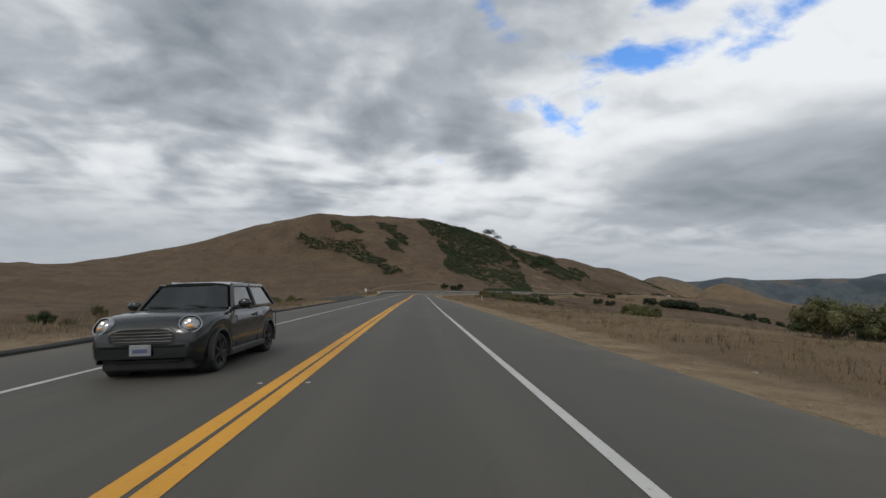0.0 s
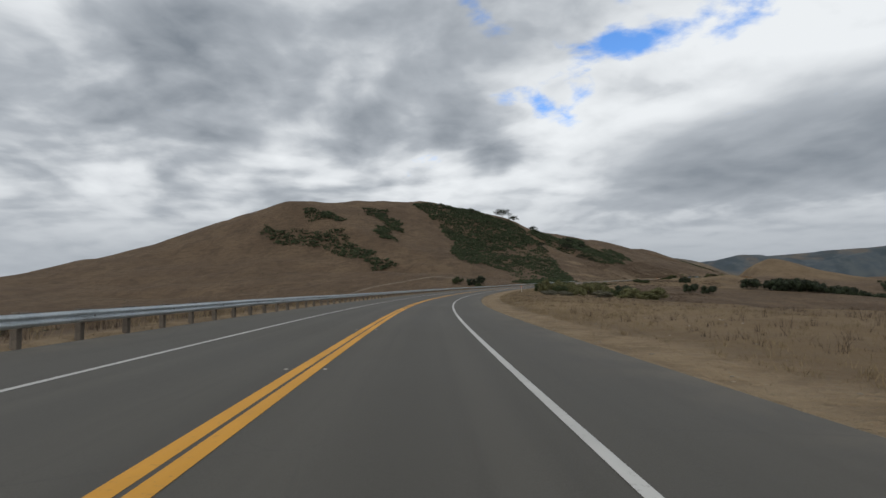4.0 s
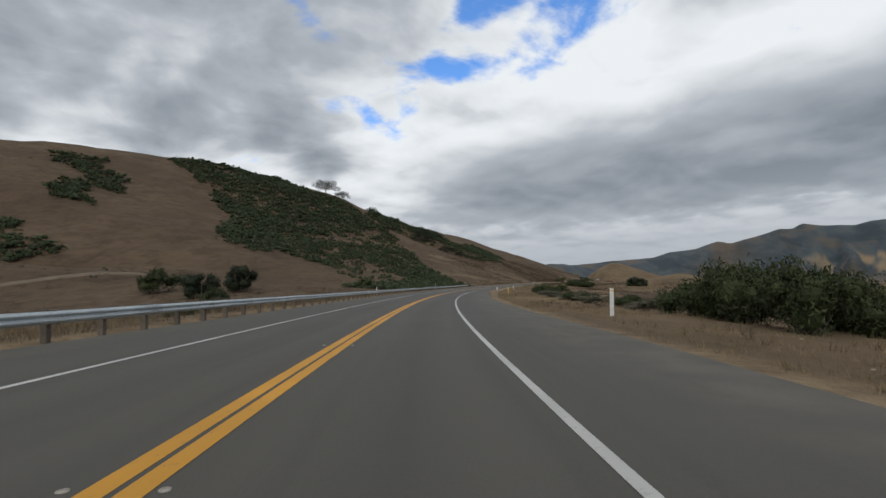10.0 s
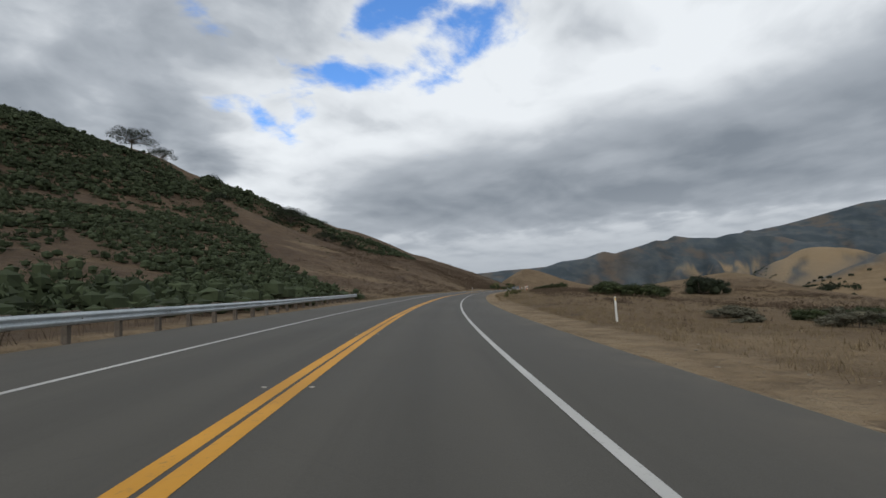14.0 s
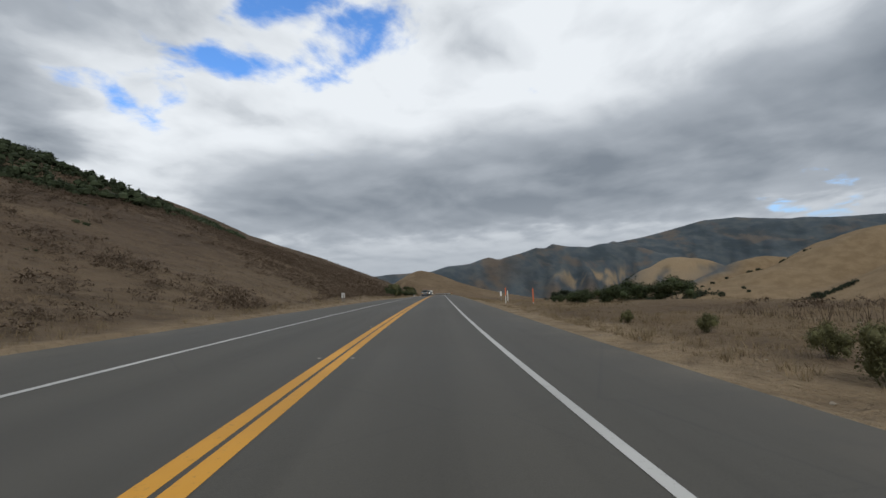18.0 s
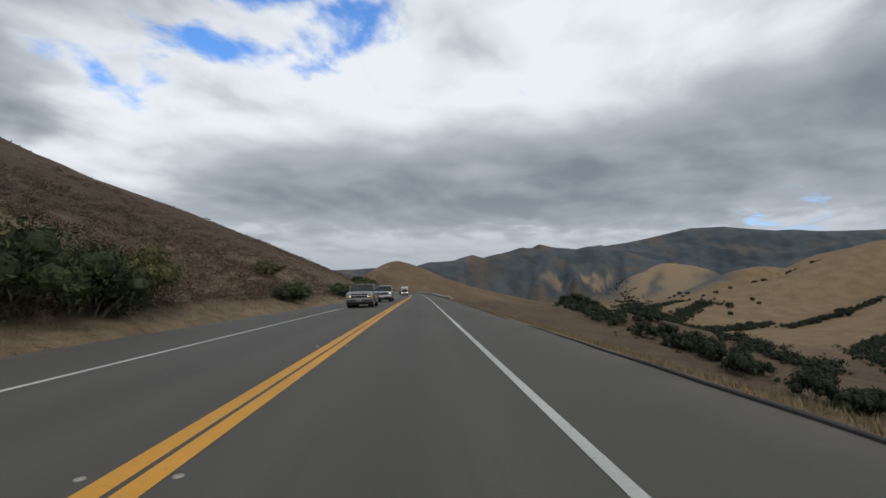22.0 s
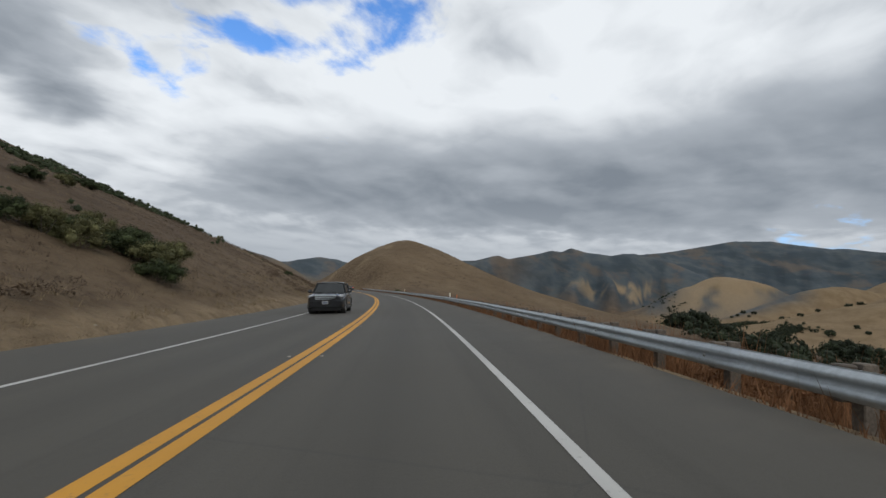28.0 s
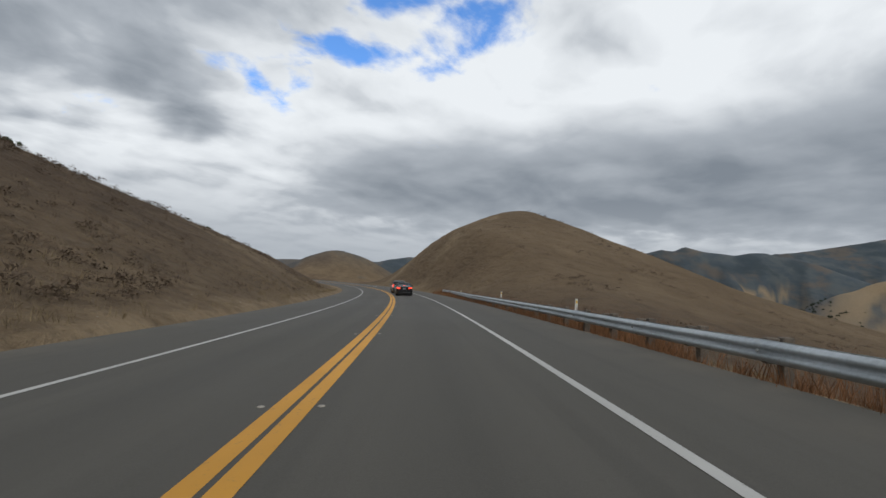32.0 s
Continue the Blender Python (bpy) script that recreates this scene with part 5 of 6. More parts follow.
def valley_trees():
    """Oaks along the creek and in the folds of the golden hills, far below the road."""
    r = np.random.default_rng(15)
    spots = []
    creek = [tuple(float(v) for v in road(s, 0)[:2]) + (n, float(np.interp(s, S, HD))) for s, n in ((690, 118), (760, 150), (850, 158), (900, 165), (980, 240), (1063, 362))]
    creek = [(x + n * math.cos(h), y - n * math.sin(h)) for x, y, n, h in creek]
    runs = [(p, q, 11, 7) for p, q in zip(creek, creek[1:])]
    runs += [(creek[-1], (1010, 800), 12, 9), ((1180, 560), (1254, 516), 8, 9), ((1290, 690), (1444, 619), 3, 10), ((1540, 700), (1740, 530), 11, 5),
             ((1500, 745), (1690, 825), 8, 12), ((1690, 825), (1850, 960), 8, 14), ((1150, 640), (1290, 690), 3, 10), ((560, 470), (610, 540), 6, 14)]
    for (x0, y0), (x1, y1), count, wide in runs:
        for i in range(count):
            t = r.random()
            spots.append((x0 + (x1 - x0) * t + r.normal() * wide, y0 + (y1 - y0) * t + r.normal() * wide))
    for x, y in spots:
        bush("far_oak", 0, 0, float(r.uniform(9, 16)), "dark green live oak in a fold of the golden valley", float(r.uniform(.8, 1.15)), "valley oaks", (x, y, ground_at(x, y)))


valley_trees()


def valley_woods():
    """Close woods along the creek and up the folds of the golden hills: runs of places, spacing, width and size."""
    r = np.random.default_rng(25)
    runs = (((556, 555), (585, 588), (700, 605), (829, 620), (916, 683)), .8, 9, 7.5), (((916, 683), (1042, 710), (1156, 772), (1319, 880), (1460, 900)), .6, 14, 10), \
           (((1042, 710), (1105, 674), (1150, 633), (1200, 610)), .7, 6, 8), (((1156, 772), (1300, 835), (1450, 840), (1590, 790), (1690, 745)), .55, 13, 10), (((1460, 900), (1830, 1018), (2000, 1110)), 3.5, 22, 11), \
           (((1680, 960), (1780, 1010), (1900, 1050)), 1.5, 26, 9), (((640, 725), (600, 685), (565, 655)), 1.2, 9, 9), (((1120, 585), (1180, 560), (1254, 516), (1330, 465)), .7, 6, 8), (((565, 655), (543, 640), (520, 610), (490, 570)), 3.2, 7, 4), \
           (((945, 503), (1019, 472), (1071, 440), (1120, 405)), .7, 7, 9), (((1024, 747), (1150, 752), (1278, 757), (1398, 722)), .6, 11, 9), (((1024, 747), (1051, 692), (1087, 648), (1135, 621)), .6, 8, 9), (((663, 485), (740, 500), (840, 520), (945, 503)), 1.0, 9, 8)
    xs, ys, sizes = [], [], []
    for line, gap, wide, size in runs:
        for (x0, y0), (x1, y1) in zip(line, line[1:]):
            k = int(math.hypot(x1 - x0, y1 - y0) / gap)
            t = r.random(k)
            xs.append(x0 + (x1 - x0) * t + r.normal(size=k) * wide)
            ys.append(y0 + (y1 - y0) * t + r.normal(size=k) * wide)
            sizes.append(size * r.uniform(.55, 1.3, k))
    x, y, size = np.concatenate(xs), np.concatenate(ys), np.concatenate(sizes)
    d = np.hypot(RX[None] - x[:, None], RY[None] - y[:, None])
    i = np.argmin(d, 1)
    n = (x - RX[i]) * np.cos(HD[i]) - (y - RY[i]) * np.sin(HD[i])
    z = np.where((n > 0) & (n < 340), land(S[i], np.clip(n, 0, 345))[2], far_height(x, y))
    bv, bf = [], []
    for sd in range(5):
        lumps = lumps_for(1.0, .8, 11, 90 + sd)
        v, f = leaf_cloud(lumps, 48, .10, 90 + sd)
        cv, cf = core_blob(lumps[:3], .85, sd, 3, 5)
        tri = [t for q in cf for t in ((q[0], q[1], q[2]), (q[0], q[2], q[3]))]
        bv.append(np.concatenate([v, np.array(cv)]))
        bf.append(np.concatenate([f, np.array(tri) + len(v)]))
    v, f = scatter_mesh(bv, bf, x, y, z - .3, size, r.uniform(.8, 1.2, len(x)), 27)
    tagged(new("creek_woods", raw_mesh("creek_woods", v, f, LEAF_OAK)), "dark green oak woods along the valley creek", "woods", kind="stuff")


valley_woods()


def blades(count, height, spread, seed):
    r = np.random.default_rng(seed)
    a = r.uniform(0, 2 * math.pi, count)
    q = spread * np.sqrt(r.random(count))
    b = np.stack([q * np.cos(a), q * np.sin(a), np.zeros(count)], -1)
    lean = r.normal(size=(count, 2)) * .32
    h = height * r.uniform(.55, 1.2, count)
    tip = b + np.stack([lean[:, 0] * h, lean[:, 1] * h, h], -1)
    wide = .007 + .004 * r.random(count)
    u = np.stack([np.cos(a + 1.3), np.sin(a + 1.3), np.zeros(count)], -1) * wide[:, None]
    v = np.stack([b - u, b + u, tip], 1).reshape(-1, 3)
    return v, np.arange(count * 3).reshape(-1, 3)


def grass(name, label, s0, s1, n0, n1, count, height, per, mt, seed, power=1.0, patch=None):
    r = np.random.default_rng(seed)
    s = r.uniform(s0, s1, count)
    n = n0 + (n1 - n0) * r.random(count) ** power
    x, y, z = land(s, n)
    if patch is not None:
        k = rough(x, y, patch, seed) + .5 * rough(x, y, patch * .2, seed + 1) > r.uniform(-.5, .4, count)
        x, y, z = x[k], y[k], z[k]
    base = [blades(per, height, .16 + .25 * height, seed * 10 + i) for i in range(6)]
    v, f = scatter_mesh([b[0] for b in base], [b[1] for b in base], x, y, z - .02, r.uniform(.6, 1.4, len(x)), r.uniform(.7, 1.3, len(x)), seed)
    tagged(new(name, raw_mesh(name, v, f, mt)), label, "grass", kind="stuff")


grass("dry_grass", "straw-coloured dry grass on the right verge", -40, 480, 8.7, 24, 34000, .17, 9, STRAW, 101, 1.4, 5)
grass("dry_grass", "sparse dry grass over the wide field", -40, 300, 18, 95, 18000, .14, 9, STRAW, 102, 1.0, 9)
grass("dry_grass", "dark dead weeds in the field", -40, 470, 10.5, 70, 17000, .32, 9, STRAW_DARK, 103, 1.1, 11)
grass("dry_grass", "straw-coloured grass along the valley's edge", 470, 1000, 7.6, 15, 26000, .16, 10, STRAW, 104, 1.4, 5)
grass("dry_grass", "straw-coloured grass at the pavement edge above the valley", 596, 722, 6.5, 9.5, 12000, .16, 10, STRAW, 112, 1.3, 4)
grass("dry_grass", "reddish dry brush standing thick behind the right guard rail", 790, 992, 6.55, 8.4, 7000, .72, 26, RUSTY, 114, 1.2, 3)
grass("dry_grass", "low reddish weeds under the right guard rail", 790, 980, 5.95, 6.6, 2600, .26, 14, RUSTY, 115, 1.0, 2)
grass("dry_grass", "dry grass on the plateau", 475, 590, 9, 70, 10000, .15, 9, STRAW, 105, 1.0, 8)
grass("dry_grass", "tall brown dead weed stalks in loose patches", 486, 552, 14.5, 46, 2600, .8, 8, STRAW_DARK, 113, 1.15, 12)
grass("dry_grass", "dark dead weeds on the plateau", 470, 553, 14, 70, 6000, .40, 9, STRAW_DARK, 106, 1.2, 9)
grass("dry_grass", "pale grass below the cut slope", 470, 1010, -7.6, -13, 9000, .26, 9, STRAW, 107, 1.6, 5)
grass("dry_grass", "dark weeds over the cut slope", 480, 1000, -9, -48, 26000, .26, 9, STRAW_DARK, 108, 1.2, 9)
grass("dry_grass", "dry grass over the cut slope", 480, 1000, -9, -60, 13000, .13, 9, STRAW, 109, 1.1, 9)
grass("dry_grass", "dry grass behind the left guard rail", -40, 392, -7.6, -22, 14000, .34, 9, STRAW, 110, 1.3, 6)
grass("dry_grass", "dark weeds behind the left guard rail", 90, 480, -7.8, -26, 8500, .5, 9, STRAW_DARK, 111, 1.2, 8)


def asphalt_berm():
    """Low ridge of old dark asphalt at the mouth of the side track."""
    ss = np.linspace(58, 79.5, 24)
    ns = (-6.5, -7.0, -7.8, -8.8, -9.8, -10.4)
    hs = (-.05, .20, .30, .30, .16, -.30)
    gs, gn = np.meshgrid(ss, ns, indexing="ij")
    x, y, z = land(gs, gn)
    taper = np.minimum(1, np.minimum((gs - 57) / 5, (80.5 - gs) / 4))
    z = z + np.array(hs)[None] * taper + .05 * rough(x, y, .9, 71)
    v = np.stack([x, y, z], -1).reshape(-1, 3)
    low = v - np.array([0, 0, .5])
    f = grid_faces(len(ss), len(ns))
    tagged(new("asphalt_berm", raw_mesh("asphalt_berm", np.concatenate([v, low]), np.concatenate([f, f[:, ::-1] + len(v)]), OLD_TAR, True)), "low dark ridge of broken asphalt beside the road", "berm")


asphalt_berm()


def asphalt_dike(s0, s1, across=0.0, grow=1.0):
    """Low black kerb of asphalt along the pavement's right edge, or moved across to the left one."""
    ss = np.linspace(s0, s1, max(4, int((s1 - s0) / 1.5)))
    prof = ((5.80, -.06), (5.81, .022), (5.83, .034), (5.87, .034), (5.89, .02), (5.90, -.06))
    v = []
    for s in ss:
        wob = .02 * math.sin(s * 1.7) + .015 * math.sin(s * 4.1)
        for n, z in prof:
            v.append([float(q) for q in road(s, across + grow * (n + wob - 5.85) + (5.85 if not across else 0), grow * z + (.012 * math.sin(s * 3.3) if z > .02 else 0))])
    k = len(prof)
    f = [(i * k + j, i * k + j + 1, (i + 1) * k + j + 1, (i + 1) * k + j) for i in range(len(ss) - 1) for j in range(k - 1)]
    f += [(i * k + k - 1, i * k, (i + 1) * k, (i + 1) * k + k - 1) for i in range(len(ss) - 1)]
    sh = Shape().add(v, f + [tuple(range(k)), tuple(reversed(range((len(ss) - 1) * k, len(ss) * k)))])
    tagged(new("asphalt_dike", sh.mesh("asphalt_dike", OLD_TAR)), "low black asphalt kerb along the pavement edge", "kerb", "edge kerbs")


def dirt_track():
    """Pale ranch track along the foot of the hill."""
    ss = np.linspace(318, 404, 60)
    mid = np.interp(ss, (318, 340, 365, 376, 383, 390, 404), (-132, -118, -103, -94, -82, -71, -55))
    mid = np.convolve(np.pad(mid, 4, "edge"), np.ones(9) / 9, "valid")
    gs = ss[:, None] + np.zeros(5)[None]
    gn = mid[:, None] + np.array((-1.5, -.8, 0, .8, 1.5))[None]
    x, y, z = land(gs, gn)
    z = z + np.array((-.3, .30, .34, .30, -.3))[None]
    ob = new("dirt_track", raw_mesh("dirt_track", np.stack([x, y, z], -1).reshape(-1, 3), grid_faces(60, 5), TRACK, True))
    tagged(ob, "pale dirt ranch track along the foot of the brown hill", "track", kind="structure")


dirt_track()
for s0, s1 in ((604, 606), (645, 664), (668, 700), (703, 715)):
    asphalt_dike(s0, s1)
asphalt_dike(-30, 60, -6.72, 3.6)


def stones():
    r = np.random.default_rng(77)
    s = np.concatenate([r.uniform(-20, 700, 5600), r.uniform(470, 1000, 1300)])
    n = np.concatenate([6.9 + 9 * r.random(5600) ** 1.6, -7.3 - 2.8 * r.random(1300)])
    x, y, z = land(s, n)
    bv, bf = [], []
    for k in range(4):
        sh = Shape().egg((1, .8, .6), (0, 0, 0), 3, 6)
        v = np.array(sh.v) * (1 + .3 * r.normal(size=(len(sh.v), 1)) * .5)
        bv.append(v)
        bf.append(np.array(sh.f))
    v, f = scatter_mesh(bv, bf, x, y, z, .03 + .11 * r.random(len(x)) ** 4, r.uniform(.6, 1, len(x)), 3)
    tagged(new("gravel", raw_mesh("gravel", v, f, ROCK)), "loose gravel and small stones on the verge", "gravel", kind="stuff")


stones()

# ---- vehicles
RUBBER = surface("tyre_rubber", (.016, .016, .016), (.028, .027, .026), 6, 40, .85, .15, 0, .3)
ALLOY = surface("alloy_wheel", (.42, .43, .44), (.55, .56, .57), 6, 40, .3, .02, .9, .15)
DARK_ALLOY = surface("dark_alloy_wheel", (.05, .05, .052), (.09, .09, .092), 6, 40, .35, .02, .7, .15)
CHROME = surface("chrome", (.80, .81, .82), (.90, .91, .92), 6, 40, .10, 0, 1, .1)
DARK_CHROME = surface("dulled_chrome", (.30, .30, .30), (.40, .40, .40), 3, 30, .16, 0, 1, .2)
TRIM = surface("black_plastic", (.02, .02, .02), (.036, .036, .035), 6, 50, .55, .05, 0, .3)
LAMP = surface("headlamp_lens", (.26, .27, .28), (.40, .41, .42), 8, 40, .12, 0, .3, .2, .6)
LAMP_ON = surface("lit_headlamp", (.8, .75, .62), (.9, .85, .7), 8, 40, .2, 0, 0, .1, 0, 0, (1, .80, .50, 2.2))
SIGNAL = surface("amber_lens", (.75, .30, .05), (.85, .40, .08), 8, 40, .15, 0, 0, .1, .5)
BRAKE = surface("lit_brake_lamp", (.6, .03, .02), (.7, .05, .03), 8, 40, .2, 0, 0, .1, 0, 0, (1, .09, .04, 1.6))
PLATE = surface("number_plate", (.24, .25, .25), (.32, .33, .33), 8, 40, .4, 0, 0, .1)
BAR = surface("plate_bars", (.06, .08, .16), (.09, .11, .20), 8, 40, .5, 0, 0, .1)
CABIN = surface("cabin_dark", (.012, .012, .013), (.022, .022, .023), 4, 30, .9, 0, 0, .2)


def glass_material():
    m = bpy.data.materials.new("tinted_window_glass")
    m.use_nodes = True
    n = Nodes(m.node_tree)
    p = n.add("BsdfPrincipled")
    p.inputs["Base Color"].default_value = (.012, .015, .015, 1)
    p.inputs["Roughness"].default_value = .06
    p.inputs["Coat Weight"].default_value = .25
    p.inputs["Coat Roughness"].default_value = .03
    n.put(p.inputs["Specular IOR Level"], n.between(n.noise(n.add("TexCoord").outputs["Object"], 3.0), .3, .7, .45, .6))
    n.put(n.add("OutputMaterial").inputs[0], p.outputs[0])
    return m


GLASS = glass_material()


def car_paint(name, a, b, metal=.35):
    return surface(name, a, b, .8, 90, .22, .01, metal, .12, .5)


def wheel_meshes(radius, wide, rim_mt, spokes):
    k = radius
    tyre = Shape().lathe(((-wide / 2, k * .68), (-wide / 2, k * .90), (-wide * .36, k * .985), (-wide * .15, k), (wide * .15, k), (wide * .36, k * .985), (wide / 2, k * .90), (wide / 2, k * .68), (wide * .2, k * .66), (-wide * .2, k * .66), (-wide / 2, k * .68)), 28)
    rim = Shape().lathe(((wide * .46, k * .69), (wide * .42, k * .62), (wide * .10, k * .60), (wide * .06, k * .10)), 28)
    spoke = Shape().bar((wide * .40, k * .10, 0), (wide * .42, k * .66, 0), k * .15, wide * .16, .8)
    hub = Shape().lathe(((wide * .30, k * .17), (wide * .46, k * .16), (wide * .48, k * .02)), 14)
    return tyre.mesh("tyre", RUBBER, True), rim.mesh("rim", TRIM, True), spoke.mesh("spoke", rim_mt), hub.mesh("hub", rim_mt, True)


def soft(me, angle=38):
    """Rounds the shading but keeps the hard edges."""
    me.polygons.foreach_set("use_smooth", np.ones(len(me.polygons), bool))
    me.set_sharp_from_angle(angle=radians(angle))
    return me


def slab(corners, out, thick):
    """A pane: four corners, moved by the vector out, and its thickness along that way."""
    o = Vector(out)
    v = [Vector(p) + o for p in corners]
    n = (v[1] - v[0]).cross(v[3] - v[0]).normalized() * thick
    return Shape().add(v + [p - n for p in v], [(0, 1, 2, 3), (7, 6, 5, 4)] + [(i, 4 + i, 4 + (i + 1) % 4, (i + 1) % 4) for i in range(4)])


def vehicle(name, label, m, L, W, H, belt, hood, nose, cowl, roof_a, roof_b, tail, deck, wheel, base, front_axle, paint, rim_mt, spokes=5, round_nose=.12, sill=.26, lower=None, bed=None, drop=.06, pillars=None, posts=None):
    """A car whose nose points along +x. Heights: belt, hood, nose, deck; lengths from the middle: cowl, roof front and rear, foot of the rear window."""
    car = thing(name, label, "car", m)
    half = W / 2
    pillars = pillars or paint
    xs = np.unique(np.round(np.concatenate([np.linspace(-L / 2, L / 2, 61), L / 2 - np.array((.03, .07, .12)), -L / 2 + np.array((.03, .07, .12)), [front_axle, front_axle - base, cowl, tail]]), 3))

    def top(x):
        if x > cowl:
            t = (x - cowl) / (L / 2 - cowl)
            return hood + (nose - hood) * t ** 2.0 - drop * max(0, (t - .72) / .28) ** 2.2
        if x < tail:
            t = (tail - x) / max(L / 2 + tail, .01)
            return deck - .05 * t ** 3 if bed is None else bed
        return belt + (hood - belt) * ease(x, cowl - .7, cowl)

    def width(x):
        t = abs(x) / (L / 2)
        return half * (1 - round_nose * t ** 6 - .05 * max(0, t - .96) / .04)

    def low(x):
        z = sill + .10 * max(0, abs(x) / (L / 2) - .9) / .1
        for ax in (front_axle, front_axle - base):
            r = wheel * 1.16
            if abs(x - ax) < r:
                z = max(z, wheel + math.sqrt(r * r - (x - ax) ** 2) * .98)
        return z

    rings = []
    for x in xs:
        wd, zt, zl = width(x), top(x), low(x)
        zt = max(zt, zl + .06)
        f = lambda q: zl + (zt - zl) * q
        side = [(wd - .06, zl), (wd - .012, f(.07)), (wd + .004, f(.28)), (wd + .014, f(.52)), (wd + .004, f(.74)), (wd - .018, f(.86)), (wd - .050, f(.945)), (wd - .10, f(.985)), (wd - .16, zt + .006)]
        ring = side + [(wd * .62, zt + .022), (wd * .32, zt + .034), (0, zt + .038), (-wd * .32, zt + .034), (-wd * .62, zt + .022)] + [(-y, z) for y, z in reversed(side)]
        rings.append([(float(x), y, float(z)) for y, z in ring])
    cnt = len(rings[0])
    faces = [(i * cnt + j, i * cnt + j + 1, (i + 1) * cnt + j + 1, (i + 1) * cnt + j) for i in range(len(xs) - 1) for j in range(cnt - 1)]
    ends = [tuple(range(cnt)), tuple(reversed(range((len(xs) - 1) * cnt, len(xs) * cnt)))]
    part("body", soft(Shape().add([p for r in rings for p in r], faces + ends).mesh("body", paint)), None, car)
    part("underbody", Shape().box((L * .92, W * .78, .26), (0, 0, sill + .02), .03), TRIM, car)
    # cabin: a dark inside, panes, pillars and roof
    wb, wt = half - .09, half - (.26 if H < 1.8 else .20)
    zc, zr = top(cowl) + .012, (top(tail) if bed is None else belt) + .012
    ht = H - .075
    f0, f1, r1, r0 = (cowl, zc), (roof_a, ht), (roof_b, ht - .01), (tail, zr)
    v = []
    for (x, z), y in ((f0, wb - .04), (f1, wt - .04), (r1, wt - .04), (r0, wb - .04)):
        v += [(x * .97, y, z - .03), (x * .97, -y, z - .03)]
    part("cabin", Shape().add(v, [(0, 1, 3, 2), (2, 3, 5, 4), (4, 5, 7, 6), (0, 2, 4, 6), (1, 7, 5, 3), (0, 6, 7, 1)]), CABIN, car)

    def flank(u, w, y):
        xb, xt = f0[0] + (r0[0] - f0[0]) * u, f1[0] + (r1[0] - f1[0]) * u
        zb, zt = f0[1] + (r0[1] - f0[1]) * u, f1[1] + (r1[1] - f1[1]) * u
        return (xb + (xt - xb) * w, (wb + (wt - wb) * w) * y, zb + (zt - zb) * w)

    def front_glass(name, a, b, sign, inset):
        k, sh = 9, Shape()
        vs = []
        for back in (0, .02):
            for w in (.03, .94):
                x, z = a[0] + (b[0] - a[0]) * w, a[1] + (b[1] - a[1]) * w
                y = (wb + (wt - wb) * w) - inset
                for i in range(k):
                    q = 2 * i / (k - 1) - 1
                    vs.append((x + sign * (.055 * (1 - q * q) - back - .012), y * q, z))
        fs = [(i, i + 1, k + i + 1, k + i) for i in range(k - 1)]
        fs += [tuple(2 * k + i for i in reversed(f)) for f in fs]
        fs += [(i, 2 * k + i, 2 * k + i + 1, i + 1) for i in range(k - 1)] + [(k + i, k + i + 1, 3 * k + i + 1, 3 * k + i) for i in range(k - 1)]
        part(name, soft(sh.add(vs, fs).mesh(name, GLASS)), None, car, "dark tinted glass")

    front_glass("windshield", f0, f1, 1, .05)
    front_glass("rear_window", r0, r1, -1, .07)
    if posts is None:
        posts = (0, .035, .37, .415, .66, .71, .945, 1) if bed is None and L > 4.3 else ((0, .04, .50, .55, .93, 1) if bed is None else (0, .06, .48, .54, .90, 1))
    for y in (1, -1):
        out = (0, .012 * y, 0)
        for k in range(0, len(posts), 2):
            a, b = posts[k], posts[k + 1]
            q = [flank(a, 0, y), flank(b, 0, y), flank(b, 1.02, y), flank(a, 1.02, y)]
            part("pillar", slab(q if y < 0 else q[::-1], out, .04), pillars if k in (0, len(posts) - 2) or H > 1.7 else TRIM, car)
            if k + 2 < len(posts):
                a, b = b, posts[k + 2]
                q = [flank(a, .04, y), flank(b, .04, y), flank(b, .92, y), flank(a, .92, y)]
                part("side_window", slab(q if y < 0 else q[::-1], (0, .002 * y, 0), .02), GLASS, car, "dark tinted glass")
        q = [flank(.02, .91, y), flank(.98, .91, y), flank(1, 1.03, y), flank(0, 1.03, y)]
        part("roof_side", slab(q if y < 0 else q[::-1], out, .04), paint, car)
        part("window_sill", Shape().bar(flank(0, .01, y), flank(1, .01, y), .035, .035), TRIM if name != "compact_hatchback" else CHROME, car)
        for k in range(2, len(posts) - 1 if bed is None else 3, 2):
            if k > 4:
                break
            xb = flank(posts[k], 0, 1)[0]
            part("door_handle", Shape().box((.19, .035, .04), (xb + .12, (half + .012) * y, belt - .15), .014), TRIM, car)
            part("door_seam", Shape().box((.010, .012, belt - sill - .20), (xb - .02, (half + .002) * y, (belt + sill) / 2)), TRIM, car)
        part("door_seam", Shape().box((.010, .012, belt - sill - .24), (cowl - .10, (half + .002) * y, (belt + sill) / 2)), TRIM, car)
        part("mirror", soft((Shape().box((.14, .26, .22), (cowl - .20, (half + .12) * y, belt + .10), .05) if H > 1.8 else Shape().egg((.15, .25, .18), (cowl - .20, (half + .11) * y, belt + .09), 8, 14)).mesh("mirror", TRIM if H > 1.7 else paint)), None, car)
        part("mirror_stalk", Shape().bar((cowl - .20, (half - .08) * y, belt + .01), (cowl - .20, (half + .06) * y, belt + .06), .06), TRIM, car)
        part("side_sill", Shape().box((base - wheel * 2.5, .07, .12), (front_axle - base / 2, (half - .015) * y, sill + .03), .02), lower or TRIM, car)
    nx, ny = 11, 11
    rv = []
